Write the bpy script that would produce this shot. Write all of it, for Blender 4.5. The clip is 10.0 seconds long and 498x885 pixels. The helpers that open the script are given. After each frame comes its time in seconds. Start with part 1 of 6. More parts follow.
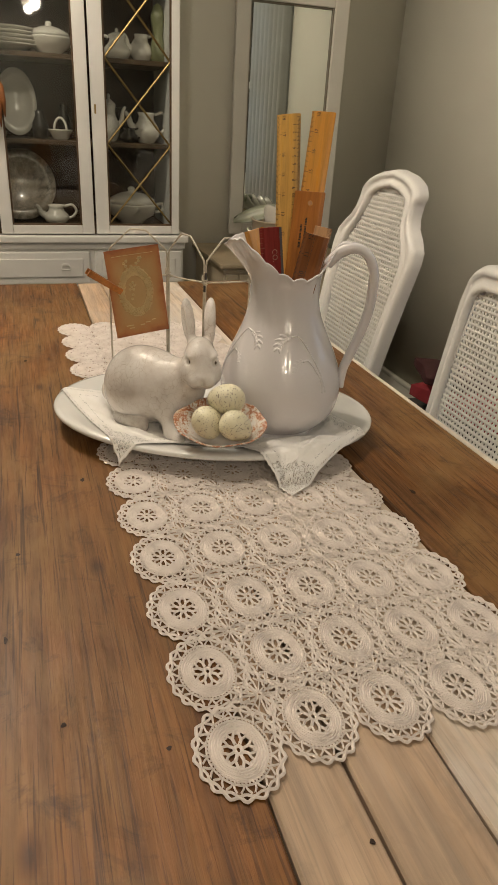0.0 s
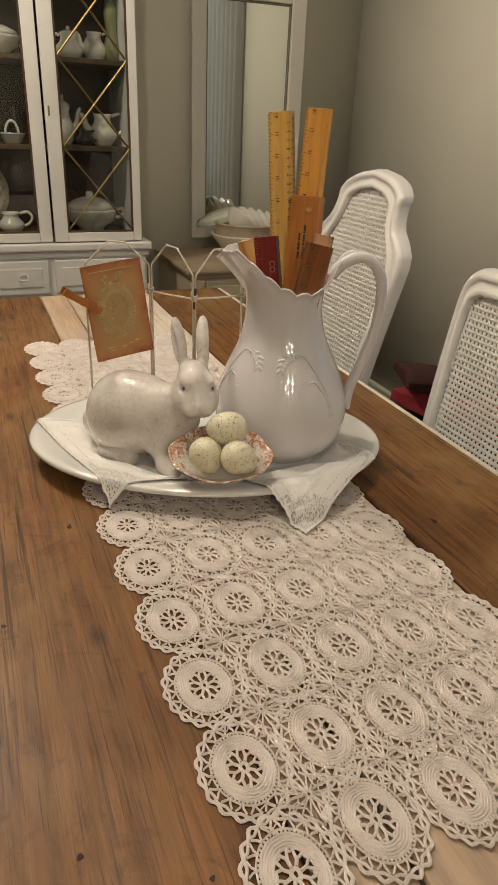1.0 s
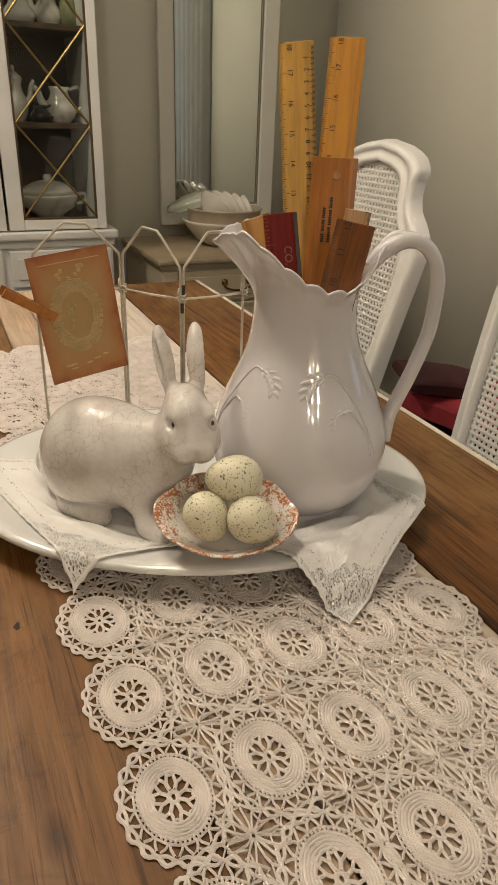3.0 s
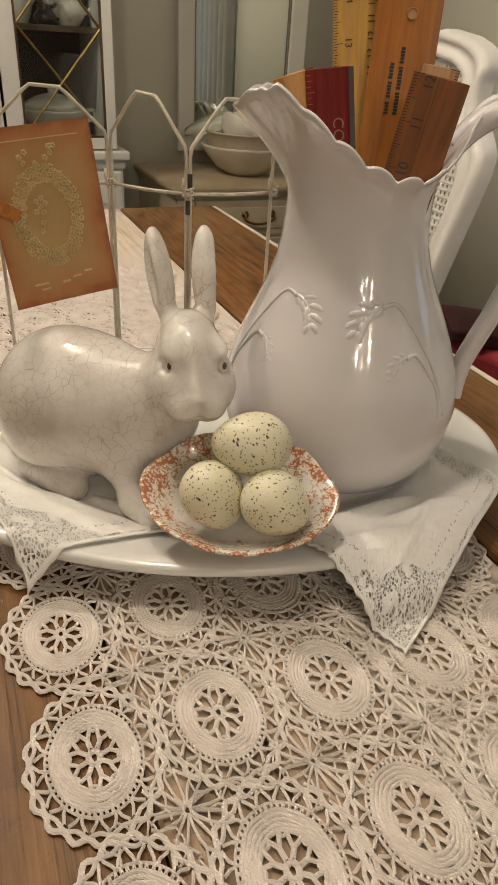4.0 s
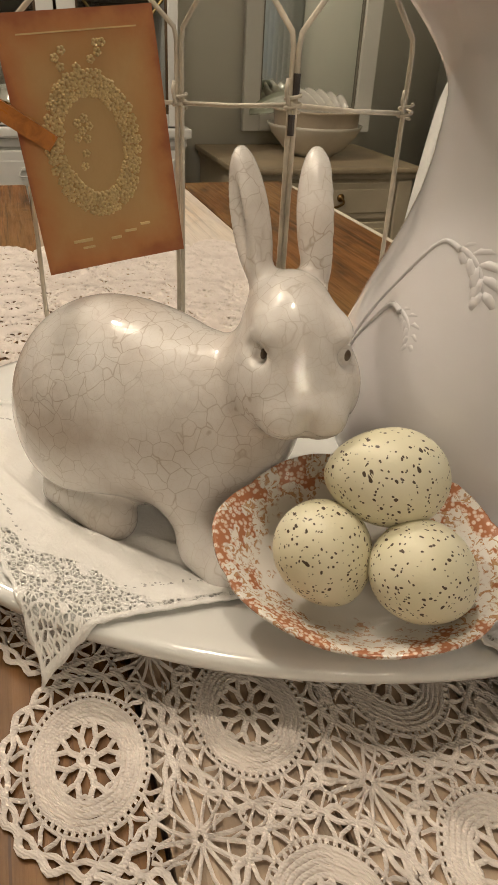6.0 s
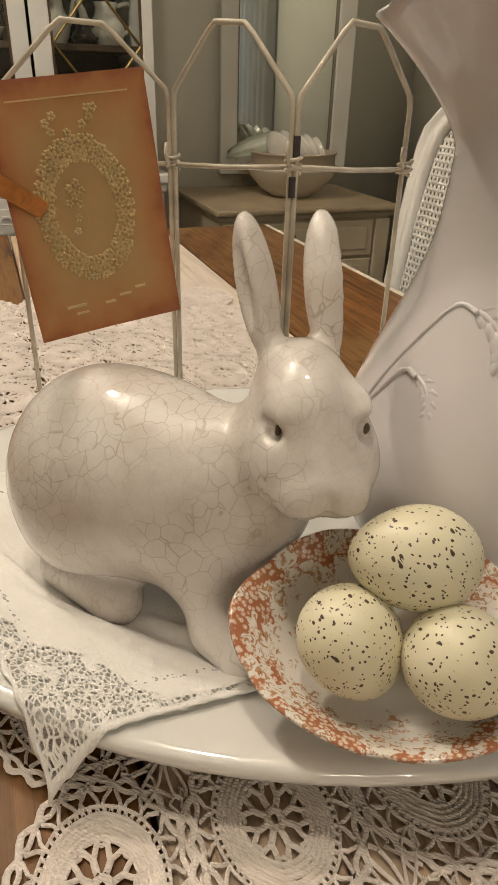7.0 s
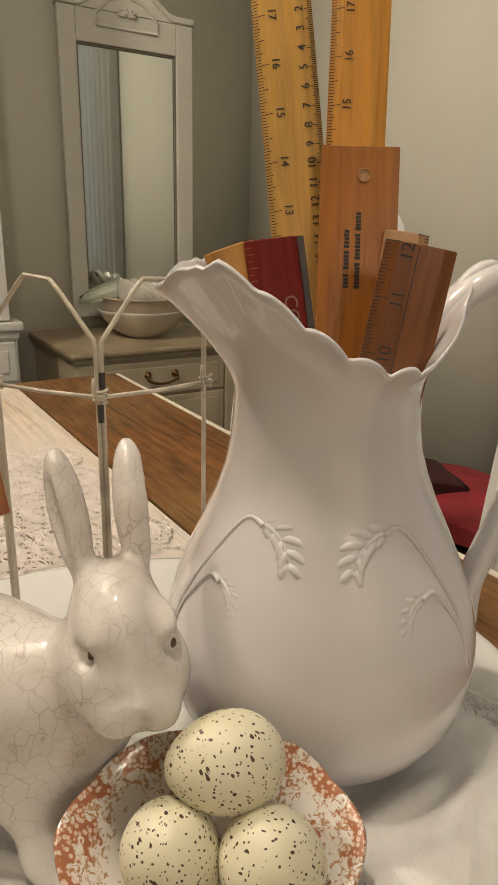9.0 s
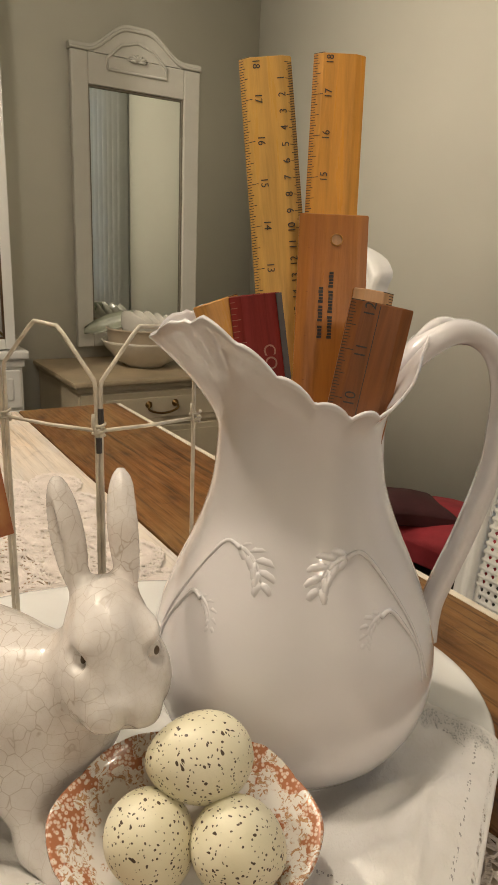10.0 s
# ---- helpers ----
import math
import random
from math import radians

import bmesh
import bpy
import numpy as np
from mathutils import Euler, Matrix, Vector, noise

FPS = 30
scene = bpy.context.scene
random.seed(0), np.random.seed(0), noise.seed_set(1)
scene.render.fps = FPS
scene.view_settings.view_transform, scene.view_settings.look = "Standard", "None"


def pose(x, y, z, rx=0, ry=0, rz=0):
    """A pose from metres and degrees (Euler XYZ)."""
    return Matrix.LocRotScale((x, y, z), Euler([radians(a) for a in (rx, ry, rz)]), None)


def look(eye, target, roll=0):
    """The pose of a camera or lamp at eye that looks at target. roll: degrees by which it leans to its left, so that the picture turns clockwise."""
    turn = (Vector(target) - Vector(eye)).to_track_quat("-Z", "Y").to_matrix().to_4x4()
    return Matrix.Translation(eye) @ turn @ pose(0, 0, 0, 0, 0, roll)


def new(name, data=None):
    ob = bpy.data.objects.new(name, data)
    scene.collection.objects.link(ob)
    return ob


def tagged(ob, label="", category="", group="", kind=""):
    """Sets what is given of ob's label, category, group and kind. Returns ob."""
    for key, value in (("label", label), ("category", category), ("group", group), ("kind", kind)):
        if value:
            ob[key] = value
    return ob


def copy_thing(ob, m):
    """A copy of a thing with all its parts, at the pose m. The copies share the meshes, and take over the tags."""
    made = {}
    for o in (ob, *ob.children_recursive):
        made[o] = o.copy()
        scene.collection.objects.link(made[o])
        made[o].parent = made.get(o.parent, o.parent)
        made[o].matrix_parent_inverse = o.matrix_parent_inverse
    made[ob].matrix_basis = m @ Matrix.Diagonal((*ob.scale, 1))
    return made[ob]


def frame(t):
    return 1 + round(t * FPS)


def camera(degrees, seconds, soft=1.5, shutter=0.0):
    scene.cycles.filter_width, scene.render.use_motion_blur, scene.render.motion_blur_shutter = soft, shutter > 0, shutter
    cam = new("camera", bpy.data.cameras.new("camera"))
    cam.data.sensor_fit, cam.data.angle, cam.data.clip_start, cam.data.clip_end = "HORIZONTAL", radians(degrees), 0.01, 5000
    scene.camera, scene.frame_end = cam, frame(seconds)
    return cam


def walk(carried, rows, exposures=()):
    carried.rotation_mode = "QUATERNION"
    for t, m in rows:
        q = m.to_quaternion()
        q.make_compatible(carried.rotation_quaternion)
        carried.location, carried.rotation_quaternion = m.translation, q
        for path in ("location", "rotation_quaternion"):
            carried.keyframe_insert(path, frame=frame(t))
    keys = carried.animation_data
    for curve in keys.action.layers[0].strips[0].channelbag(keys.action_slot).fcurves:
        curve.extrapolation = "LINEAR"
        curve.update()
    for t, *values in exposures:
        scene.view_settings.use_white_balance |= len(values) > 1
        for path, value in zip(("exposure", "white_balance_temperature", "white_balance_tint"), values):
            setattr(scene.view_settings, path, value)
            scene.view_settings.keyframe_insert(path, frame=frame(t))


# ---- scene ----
cam = camera(41.0, 10.0, 1.2)
PATH = [
    (0, (0.0772, 0.0271, 1.165), (0.6657, 1.7293, 0.296), 3.2),
    (0.5, (0.068, 0.0737, 1.162), (0.6729, 1.7712, 0.294), 2.6),
    (1, (0.059, 0.1298, 1.161), (0.757, 1.7938, 0.298), 2.4),
    (1.5, (0.0501, 0.1774, 1.154), (0.9041, 1.7722, 0.302), 3.1),
    (2, (0.0412, 0.2186, 1.159), (0.9393, 1.7759, 0.283), 4.5),
    (2.5, (0.0676, 0.2761, 1.144), (0.9005, 1.8805, 0.288), 3.1),
    (4, (0.1609, 0.4713, 1.05), (0.8719, 2.0355, 0.026), 3.6),
    (4.5, (0.1709, 0.5271, 1.013), (0.8294, 2.0715, -0.074), 4.7),
    (5, (0.1735, 0.559, 0.994), (0.7822, 2.1186, -0.1), 4),
    (5.5, (0.1804, 0.5789, 0.988), (0.7828, 2.1565, -0.083), 3.3),
    (6, (0.1813, 0.5997, 0.988), (0.7546, 2.2066, -0.055), 3),
    (7.5, (0.1766, 0.6289, 1.007), (0.8777, 2.2833, 0.131), 1.2),
    (8, (0.1829, 0.6225, 1.024), (1.0183, 2.2704, 0.259), 2.5),
    (8.5, (0.191, 0.6154, 1.036), (1.1214, 2.244, 0.342), 2),
    (9, (0.1972, 0.6027, 1.048), (1.2129, 2.2058, 0.419), 1.4),
    (9.5, (0.1948, 0.5897, 1.064), (1.2616, 2.1846, 0.501), 1.9),
    (10, (0.1862, 0.5652, 1.062), (1.2108, 2.1938, 0.517), 2.4),
]
walk(cam, [(t, look(eye, target, roll)) for t, eye, target, roll in PATH], [(0, 0.0), (6, 0.0), (8.5, 0.0), (9.5, 0.2), (10, 0.2)])


# ---------------------------------------------------------------- light
def lamp(name, kind, m, watts, colour, **more):
    data = bpy.data.lights.new(name, kind)
    data.energy, data.color = watts, colour
    if "radius" in more:
        data.shadow_soft_size = more["radius"]
    if "size" in more:
        data.shape, data.size, data.size_y = "RECTANGLE", more["size"][0], more["size"][1]
    ob = new(name, data)
    ob.matrix_world = m
    return ob


WARM = (1.0, 0.87, 0.71)
HUB = Vector((0.05, -1.40, 2.09))
SHADES = [HUB + Vector((0.32 * math.cos(a), 0.32 * math.sin(a), -0.12)) for a in (0.5, 1.76, 3.01, 4.27, 5.53)]
for p in SHADES:
    lamp("chandelier_bulb", "POINT", Matrix.Translation(p + Vector((0, 0, -0.05))), 6.0, WARM, radius=0.035)
# Unseen lamps: one fits the overhead shadows, one is added to brighten the back.
CEILING_SPOTS = ((0.10, 0.98, 25.0), (-0.30, 2.02, 49.0))
for x, y, watts in CEILING_SPOTS:
    lamp("flush_light", "POINT", Matrix.Translation((x, y, 2.38)), watts, WARM, radius=0.06)

world = bpy.data.worlds.new("dusk")
scene.world = world
world.use_nodes = True
world.node_tree.nodes["Background"].inputs[0].default_value = (0.30, 0.37, 0.52, 1)
world.node_tree.nodes["Background"].inputs[1].default_value = 2.2
scene.view_settings.exposure = 0.0


# ---------------------------------------------------------------- materials
def nodes_of(name):
    m = bpy.data.materials.new(name)
    m.use_nodes = True
    return m, m.node_tree.nodes, m.node_tree.links, m.node_tree.nodes["Principled BSDF"]


def coords(n, l, scale=(1, 1, 1), source="Object", turn=(0, 0, 0)):
    c, mp = n.new("ShaderNodeTexCoord"), n.new("ShaderNodeMapping")
    mp.inputs["Scale"].default_value, mp.inputs["Rotation"].default_value = scale, turn
    l.new(c.outputs[source], mp.inputs["Vector"])
    return mp.outputs["Vector"]


def ramp(n, l, fac, stops):
    r = n.new("ShaderNodeValToRGB")
    e = r.color_ramp.elements
    e[0].position, e[0].color = stops[0][0], (*stops[0][1], 1)
    e[1].position, e[1].color = stops[-1][0], (*stops[-1][1], 1)
    for pos, col in stops[1:-1]:
        k = e.new(pos)
        k.color = (*col, 1)
    l.new(fac, r.inputs[0])
    return r.outputs[0]


def noise_tex(n, l, vec, scale, detail=4.0, rough=0.55, distort=0.0):
    t = n.new("ShaderNodeTexNoise")
    t.inputs["Scale"].default_value, t.inputs["Detail"].default_value = scale, detail
    t.inputs["Roughness"].default_value, t.inputs["Distortion"].default_value = rough, distort
    l.new(vec, t.inputs["Vector"])
    return t.outputs[0]


def mixed(n, l, fac, a, b, mode="MIX"):
    m = n.new("ShaderNodeMix")
    m.data_type, m.blend_type = "RGBA", mode
    for sock, val in ((m.inputs[0], fac), (m.inputs[6], a), (m.inputs[7], b)):
        if isinstance(val, (int, float)):
            sock.default_value = val
        elif isinstance(val, tuple):
            sock.default_value = (*val, 1)
        else:
            l.new(val, sock)
    return m.outputs[2]


def bumped(n, l, bsdf, height, strength, distance=0.001):
    b = n.new("ShaderNodeBump")
    b.inputs["Strength"].default_value, b.inputs["Distance"].default_value = strength, distance
    l.new(height, b.inputs["Height"])
    l.new(b.outputs[0], bsdf.inputs["Normal"])


def plain(name, colour, rough=0.5, vary=0.12, scale=6.0, bump=0.1, grain=120.0, metal=0.0, coat=0.0, distance=0.001):
    """A painted or glazed surface with cloudy colour at one scale and fine relief at another."""
    m, n, l, b = nodes_of(name)
    v = coords(n, l)
    big, fine = noise_tex(n, l, v, scale), noise_tex(n, l, v, grain, 3)
    dark = tuple(c * (1 - vary) for c in colour)
    light = tuple(min(1, c * (1 + vary * 0.5)) for c in colour)
    l.new(ramp(n, l, big, [(0.3, dark), (0.7, light)]), b.inputs["Base Color"])
    b.inputs["Roughness"].default_value, b.inputs["Metallic"].default_value = rough, metal
    b.inputs["Coat Weight"].default_value = coat
    b.inputs["Coat Roughness"].default_value = 0.04
    if bump:
        bumped(n, l, b, fine, bump, distance)
    return m


def wood(name, dark, mid, light, rough=0.45, along="y", streak=26.0, white=0.0, knots=True, coat=0.0, spec=0.35, figure=0.0, worn=0.0):
    """Boards: stretched grain, slower bands, a few knots, and a tone of its own for each board."""
    m, n, l, b = nodes_of(name)
    s = {"y": (1, 0.06, 1), "x": (0.06, 1, 1), "z": (1, 1, 0.06)}[along]
    info = n.new("ShaderNodeObjectInfo")
    shift = n.new("ShaderNodeVectorMath")
    shift.operation = "ADD"
    c = n.new("ShaderNodeTexCoord")
    comb = n.new("ShaderNodeCombineXYZ")
    mul = n.new("ShaderNodeMath")
    mul.operation, mul.inputs[1].default_value = "MULTIPLY", 7.3
    l.new(info.outputs["Random"], mul.inputs[0])
    for k in range(3):
        l.new(mul.outputs[0], comb.inputs[k])
    l.new(c.outputs["Object"], shift.inputs[0])
    l.new(comb.outputs[0], shift.inputs[1])
    mp = n.new("ShaderNodeMapping")
    mp.inputs["Scale"].default_value = s
    l.new(shift.outputs[0], mp.inputs["Vector"])
    v = mp.outputs[0]
    grain = noise_tex(n, l, v, streak * 6, 6, 0.65, 0.4)
    band = noise_tex(n, l, v, streak, 3, 0.5, 1.2)
    cloud = noise_tex(n, l, shift.outputs[0], 3.5, 3)
    col = ramp(n, l, band, [(0.28, dark), (0.5, mid), (0.72, light)])
    col = mixed(n, l, 0.55, col, ramp(n, l, grain, [(0.36, tuple(x * 0.60 for x in mid)), (0.5, mid), (0.64, tuple(min(1, x * 1.3) for x in mid))]), "MIX")
    if figure:
        wv = n.new("ShaderNodeTexWave")
        wv.bands_direction = "X"
        wv.inputs["Scale"].default_value, wv.inputs["Distortion"].default_value = 8.0, 15.0
        wv.inputs["Detail"].default_value, wv.inputs["Detail Scale"].default_value = 3.0, 0.9
        mw = n.new("ShaderNodeMapping")
        mw.inputs["Scale"].default_value = (1.6, 0.22, 1)
        l.new(shift.outputs[0], mw.inputs["Vector"])
        l.new(mw.outputs[0], wv.inputs["Vector"])
        col = mixed(n, l, figure, col, ramp(n, l, wv.outputs["Fac"], [(0.05, (0.50, 0.43, 0.38)), (0.45, (1.0, 0.98, 0.95)), (0.9, (1.2, 1.17, 1.12))]), "MULTIPLY")
    b.inputs["Specular IOR Level"].default_value = spec
    col = mixed(n, l, 0.75, col, ramp(n, l, cloud, [(0.32, (0.58, 0.55, 0.52)), (0.68, (1.2, 1.16, 1.10))]), "MULTIPLY")
    if worn:
        # open pores and drying cracks along the grain, rubbed patches, dark old stains
        mq = n.new("ShaderNodeMapping")
        mq.inputs["Scale"].default_value = (1, 0.022, 1)
        l.new(shift.outputs[0], mq.inputs["Vector"])
        mr = n.new("ShaderNodeMapping")
        mr.inputs["Scale"].default_value = (1, 0.45, 1)
        l.new(shift.outputs[0], mr.inputs["Vector"])
        pores = noise_tex(n, l, mq.outputs[0], 420, 4, 0.6, 0.2)
        cracks = noise_tex(n, l, mq.outputs[0], 120, 3, 0.6, 0.5)
        rub = noise_tex(n, l, mr.outputs[0], 5.0, 6, 0.66, 0.9)
        stain = noise_tex(n, l, shift.outputs[0], 19, 6, 0.7, 0.8)
        col = mixed(n, l, ramp(n, l, rub, [(0.44, (0, 0, 0)), (0.62, (0.85 * worn,) * 3)]), col, tuple(x * k for x, k in zip(light, (1.02, 1.26, 1.7))))
        col = mixed(n, l, worn, col, ramp(n, l, stain, [(0.30, (0.42, 0.38, 0.35)), (0.45, (1, 1, 1)), (0.62, (1, 1, 1)), (0.74, (1.18, 1.16, 1.12))]), "MULTIPLY")
        col = mixed(n, l, worn, col, ramp(n, l, pores, [(0.55, (1, 1, 1)), (0.64, (0.50, 0.45, 0.40))]), "MULTIPLY")
        col = mixed(n, l, worn, col, ramp(n, l, cracks, [(0.62, (1, 1, 1)), (0.68, (0.34, 0.29, 0.25))]), "MULTIPLY")
    if knots:
        vor = n.new("ShaderNodeTexVoronoi")
        vor.voronoi_dimensions = "2D"
        vor.inputs["Scale"].default_value, vor.inputs["Randomness"].default_value = 4.0, 1.0
        mk = n.new("ShaderNodeMapping")
        mk.inputs["Scale"].default_value = (1.6, 0.7, 0.01)
        l.new(shift.outputs[0], mk.inputs["Vector"])
        l.new(mk.outputs[0], vor.inputs["Vector"])
        spot = ramp(n, l, vor.outputs["Distance"], [(0.012, (0.22, 0.17, 0.13)), (0.034, (0.6, 0.5, 0.42)), (0.06, (1, 1, 1))])
        col = mixed(n, l, 0.8, col, spot, "MULTIPLY")
    if white:
        chalk = noise_tex(n, l, v, 34, 5, 0.7)
        fac = ramp(n, l, chalk, [(0.35, (0.15, 0.15, 0.15)), (0.68, (white, white, white))])
        col = mixed(n, l, fac, col, (0.74, 0.66, 0.56))
    l.new(col, b.inputs["Base Color"])
    l.new(ramp(n, l, grain, [(0.3, (rough + 0.15,) * 3), (0.7, (rough - 0.08,) * 3)]), b.inputs["Roughness"])
    b.inputs["Coat Weight"].default_value = coat
    b.inputs["Coat Roughness"].default_value = 0.25
    bumped(n, l, b, grain, 0.35, 0.0012)
    return m


M_WALL = plain("sage_wall_paint", (0.66, 0.642, 0.55), 0.75, 0.06, 1.2, 0.15, 260)
M_CEIL = plain("ceiling_paint", (0.74, 0.72, 0.67), 0.85, 0.04, 1.5, 0.1, 150)
M_FLOOR = wood("floor_boards_wood", (0.05, 0.025, 0.012), (0.1, 0.05, 0.026), (0.15, 0.08, 0.04), 0.4)
M_BROWN = wood("brown_pine_boards", (0.124, 0.049, 0.011), (0.180, 0.075, 0.017), (0.232, 0.104, 0.026), 0.46, coat=0.08, streak=34, figure=0.42, spec=0.3, worn=0.9)
M_PALE = wood("pale_scrubbed_pine", (0.32, 0.195, 0.10), (0.41, 0.265, 0.15), (0.48, 0.33, 0.20), 0.6, white=0.28, figure=0.4, worn=0.5)
M_LIME = wood("limed_white_board", (0.35, 0.24, 0.15), (0.52, 0.40, 0.28), (0.66, 0.56, 0.44), 0.65, white=0.95, figure=0.2, worn=0.7)
M_EDGE = plain("chalky_white_edge", (0.66, 0.60, 0.50), 0.7, 0.3, 14, 0.4, 90)
M_WHITE = plain("white_furniture_paint", (0.72, 0.70, 0.65), 0.42, 0.07, 5, 0.2, 60)
M_CREAM = plain("cream_furniture_paint", (0.50, 0.43, 0.31), 0.5, 0.15, 5, 0.25, 60)
M_IRON = plain("ironstone_glaze", (0.745, 0.725, 0.735), 0.09, 0.05, 7, 0.04, 22, coat=0.7, distance=0.002)
M_PLATE = plain("platter_glaze", (0.76, 0.76, 0.73), 0.12, 0.05, 9, 0.03, 20, coat=0.8)
M_BRASS = plain("aged_brass", (0.22, 0.13, 0.05), 0.35, 0.3, 30, 0.2, 90, metal=1.0)


# ---------------------------------------------------------------- building helpers
def finish(bm, name, material, parent=None, label="", smooth=True):
    me = bpy.data.meshes.new(name)
    bm.normal_update()
    bm.to_mesh(me)
    bm.free()
    for p in me.polygons:
        p.use_smooth = smooth
    if material:
        me.materials.append(material)
    ob = new(name, me)
    if parent:
        ob.parent = parent
    if label:
        ob["label"] = label
    return ob


def part(name, bm, material, parent, label="", smooth=False):
    return finish(bm, name, material, parent, label, smooth)


def thing(name, label, category, m=None, group="", kind=""):
    ob = new(name)
    ob.empty_display_size = 0.05
    if m is not None:
        ob.matrix_world = m
    return tagged(ob, label, category, group, kind)


def box(x0, x1, y0, y1, z0, z1, bevel=0.0, bm=None, m=None):
    own = bmesh.new() if bm is None else bm
    t = bmesh.new()
    bmesh.ops.create_cube(t, size=1.0)
    for v in t.verts:
        v.co = Vector(((x0 + x1) / 2 + v.co.x * (x1 - x0), (y0 + y1) / 2 + v.co.y * (y1 - y0), (z0 + z1) / 2 + v.co.z * (z1 - z0)))
    if bevel:
        bmesh.ops.bevel(t, geom=t.edges[:] + t.verts[:], offset=bevel, segments=2, affect="EDGES", profile=0.6)
    if m is not None:
        t.transform(m)
    me = bpy.data.meshes.new("tmp")
    t.to_mesh(me)
    t.free()
    own.from_mesh(me)
    bpy.data.meshes.remove(me)
    return own


def loft(rings, bm=None, closed=True, caps=(True, True)):
    """A skin over rings of equally many points."""
    bm = bm or bmesh.new()
    vs = [[bm.verts.new(p) for p in r] for r in rings]
    k = len(vs[0])
    for a, b in zip(vs, vs[1:]):
        for i in range(k if closed else k - 1):
            bm.faces.new((a[i], a[(i + 1) % k], b[(i + 1) % k], b[i]))
    if closed and caps[0]:
        bm.faces.new(vs[0][::-1])
    if closed and caps[1]:
        bm.faces.new(vs[-1])
    return bm


def lathe(profile, seg=48, centre=(0, 0), bm=None, stretch=(1, 1), caps=(True, True)):
    rings = [[(centre[0] + r * stretch[0] * math.cos(2 * math.pi * i / seg), centre[1] + r * stretch[1] * math.sin(2 * math.pi * i / seg), z)
              for i in range(seg)] for r, z in profile]
    return loft(rings, bm, caps=caps)


def tube(points, radius, seg=8, bm=None, flat=1.0, caps=True):
    """A round rod along points; radius may be one number or one for each point."""
    pts = [Vector(p) for p in points]
    rad = radius if isinstance(radius, (list, tuple)) else [radius] * len(pts)
    rings, side = [], None
    for i, p in enumerate(pts):
        d = (pts[min(i + 1, len(pts) - 1)] - pts[max(i - 1, 0)]).normalized()
        if side is None:
            side = d.orthogonal().normalized()
        side = (side - d * side.dot(d)).normalized()
        up = d.cross(side)
        rings.append([p + rad[i] * (math.cos(a) * side + flat * math.sin(a) * up) for a in (2 * math.pi * k / seg for k in range(seg))])
    return loft(rings, bm, caps=(caps, caps))


def curve_points(ctrl, n=8):
    """Catmull-Rom through the control points."""
    c = [Vector(p) for p in ctrl]
    out = []
    for i in range(len(c) - 1):
        p0, p1, p2, p3 = c[max(i - 1, 0)], c[i], c[i + 1], c[min(i + 2, len(c) - 1)]
        for k in range(n):
            t = k / n
            out.append(0.5 * ((2 * p1) + (p2 - p0) * t + (2 * p0 - 5 * p1 + 4 * p2 - p3) * t * t + (3 * p1 - p0 - 3 * p2 + p3) * t ** 3))
    out.append(c[-1])
    return out


def interp(x, table):
    return float(np.interp(x, [a for a, _ in table], [b for _, b in table]))


# ---------------------------------------------------------------- room
WALL_Y, WALL_X, LEFT_X, NEAR_Y, TOP = 3.05, 1.72, -2.2, -2.4, 2.5
tagged(finish(box(LEFT_X - 0.1, WALL_X + 0.1, NEAR_Y - 0.1, WALL_Y + 0.1, -0.1, -0.02), "floor", M_FLOOR), "dark stained wooden floor", "floor", kind="structure")
tagged(finish(box(LEFT_X - 0.1, WALL_X + 0.1, NEAR_Y - 0.1, WALL_Y + 0.1, TOP, TOP + 0.1), "ceiling", M_CEIL), "plain off-white painted ceiling", "ceiling", kind="structure")
tagged(finish(box(LEFT_X - 0.1, WALL_X + 0.1, WALL_Y, WALL_Y + 0.1, -0.02, TOP), "wall_north", M_WALL), "plain sage grey painted wall behind the cabinet", "wall", kind="structure")
tagged(finish(box(LEFT_X - 0.1, LEFT_X, NEAR_Y, WALL_Y, -0.02, TOP), "wall_west", M_WALL), "plain sage grey painted wall", "wall", kind="structure")
tagged(finish(box(LEFT_X - 0.1, WALL_X + 0.1, NEAR_Y - 0.1, NEAR_Y, -0.02, TOP), "wall_south", M_WALL), "plain sage grey painted wall", "wall", kind="structure")
WIN = (0.25, 1.45, 0.75, 2.05)
bm = box(WALL_X, WALL_X + 0.1, NEAR_Y, WIN[0], -0.02, TOP)
box(WALL_X, WALL_X + 0.1, WIN[1], WALL_Y, -0.02, TOP, bm=bm)
box(WALL_X, WALL_X + 0.1, WIN[0], WIN[1], -0.02, WIN[2], bm=bm)
box(WALL_X, WALL_X + 0.1, WIN[0], WIN[1], WIN[3], TOP, bm=bm)
tagged(finish(bm, "wall_east", M_WALL), "plain sage grey painted wall with a window", "wall", kind="structure")
bm = box(WALL_X - 0.016, WALL_X - 0.001, NEAR_Y, WALL_Y - 0.02, -0.02, 0.085, 0.003)
box(WALL_X - 0.022, WALL_X - 0.001, NEAR_Y, WALL_Y - 0.02, 0.087, 0.105, 0.004, bm)
box(LEFT_X, WALL_X - 0.024, WALL_Y - 0.016, WALL_Y - 0.001, -0.02, 0.1, 0.003, bm)
tagged(finish(bm, "baseboard", M_WALL), "painted baseboard along the walls", "baseboard", kind="structure")

# ---------------------------------------------------------------- table
table = thing("farmhouse_table", "long farmhouse dining table of brown and pale pine planks", "table")
T0, T1, TL, TR, TZ = -0.45, 1.868, -0.33, 0.682, 0.75


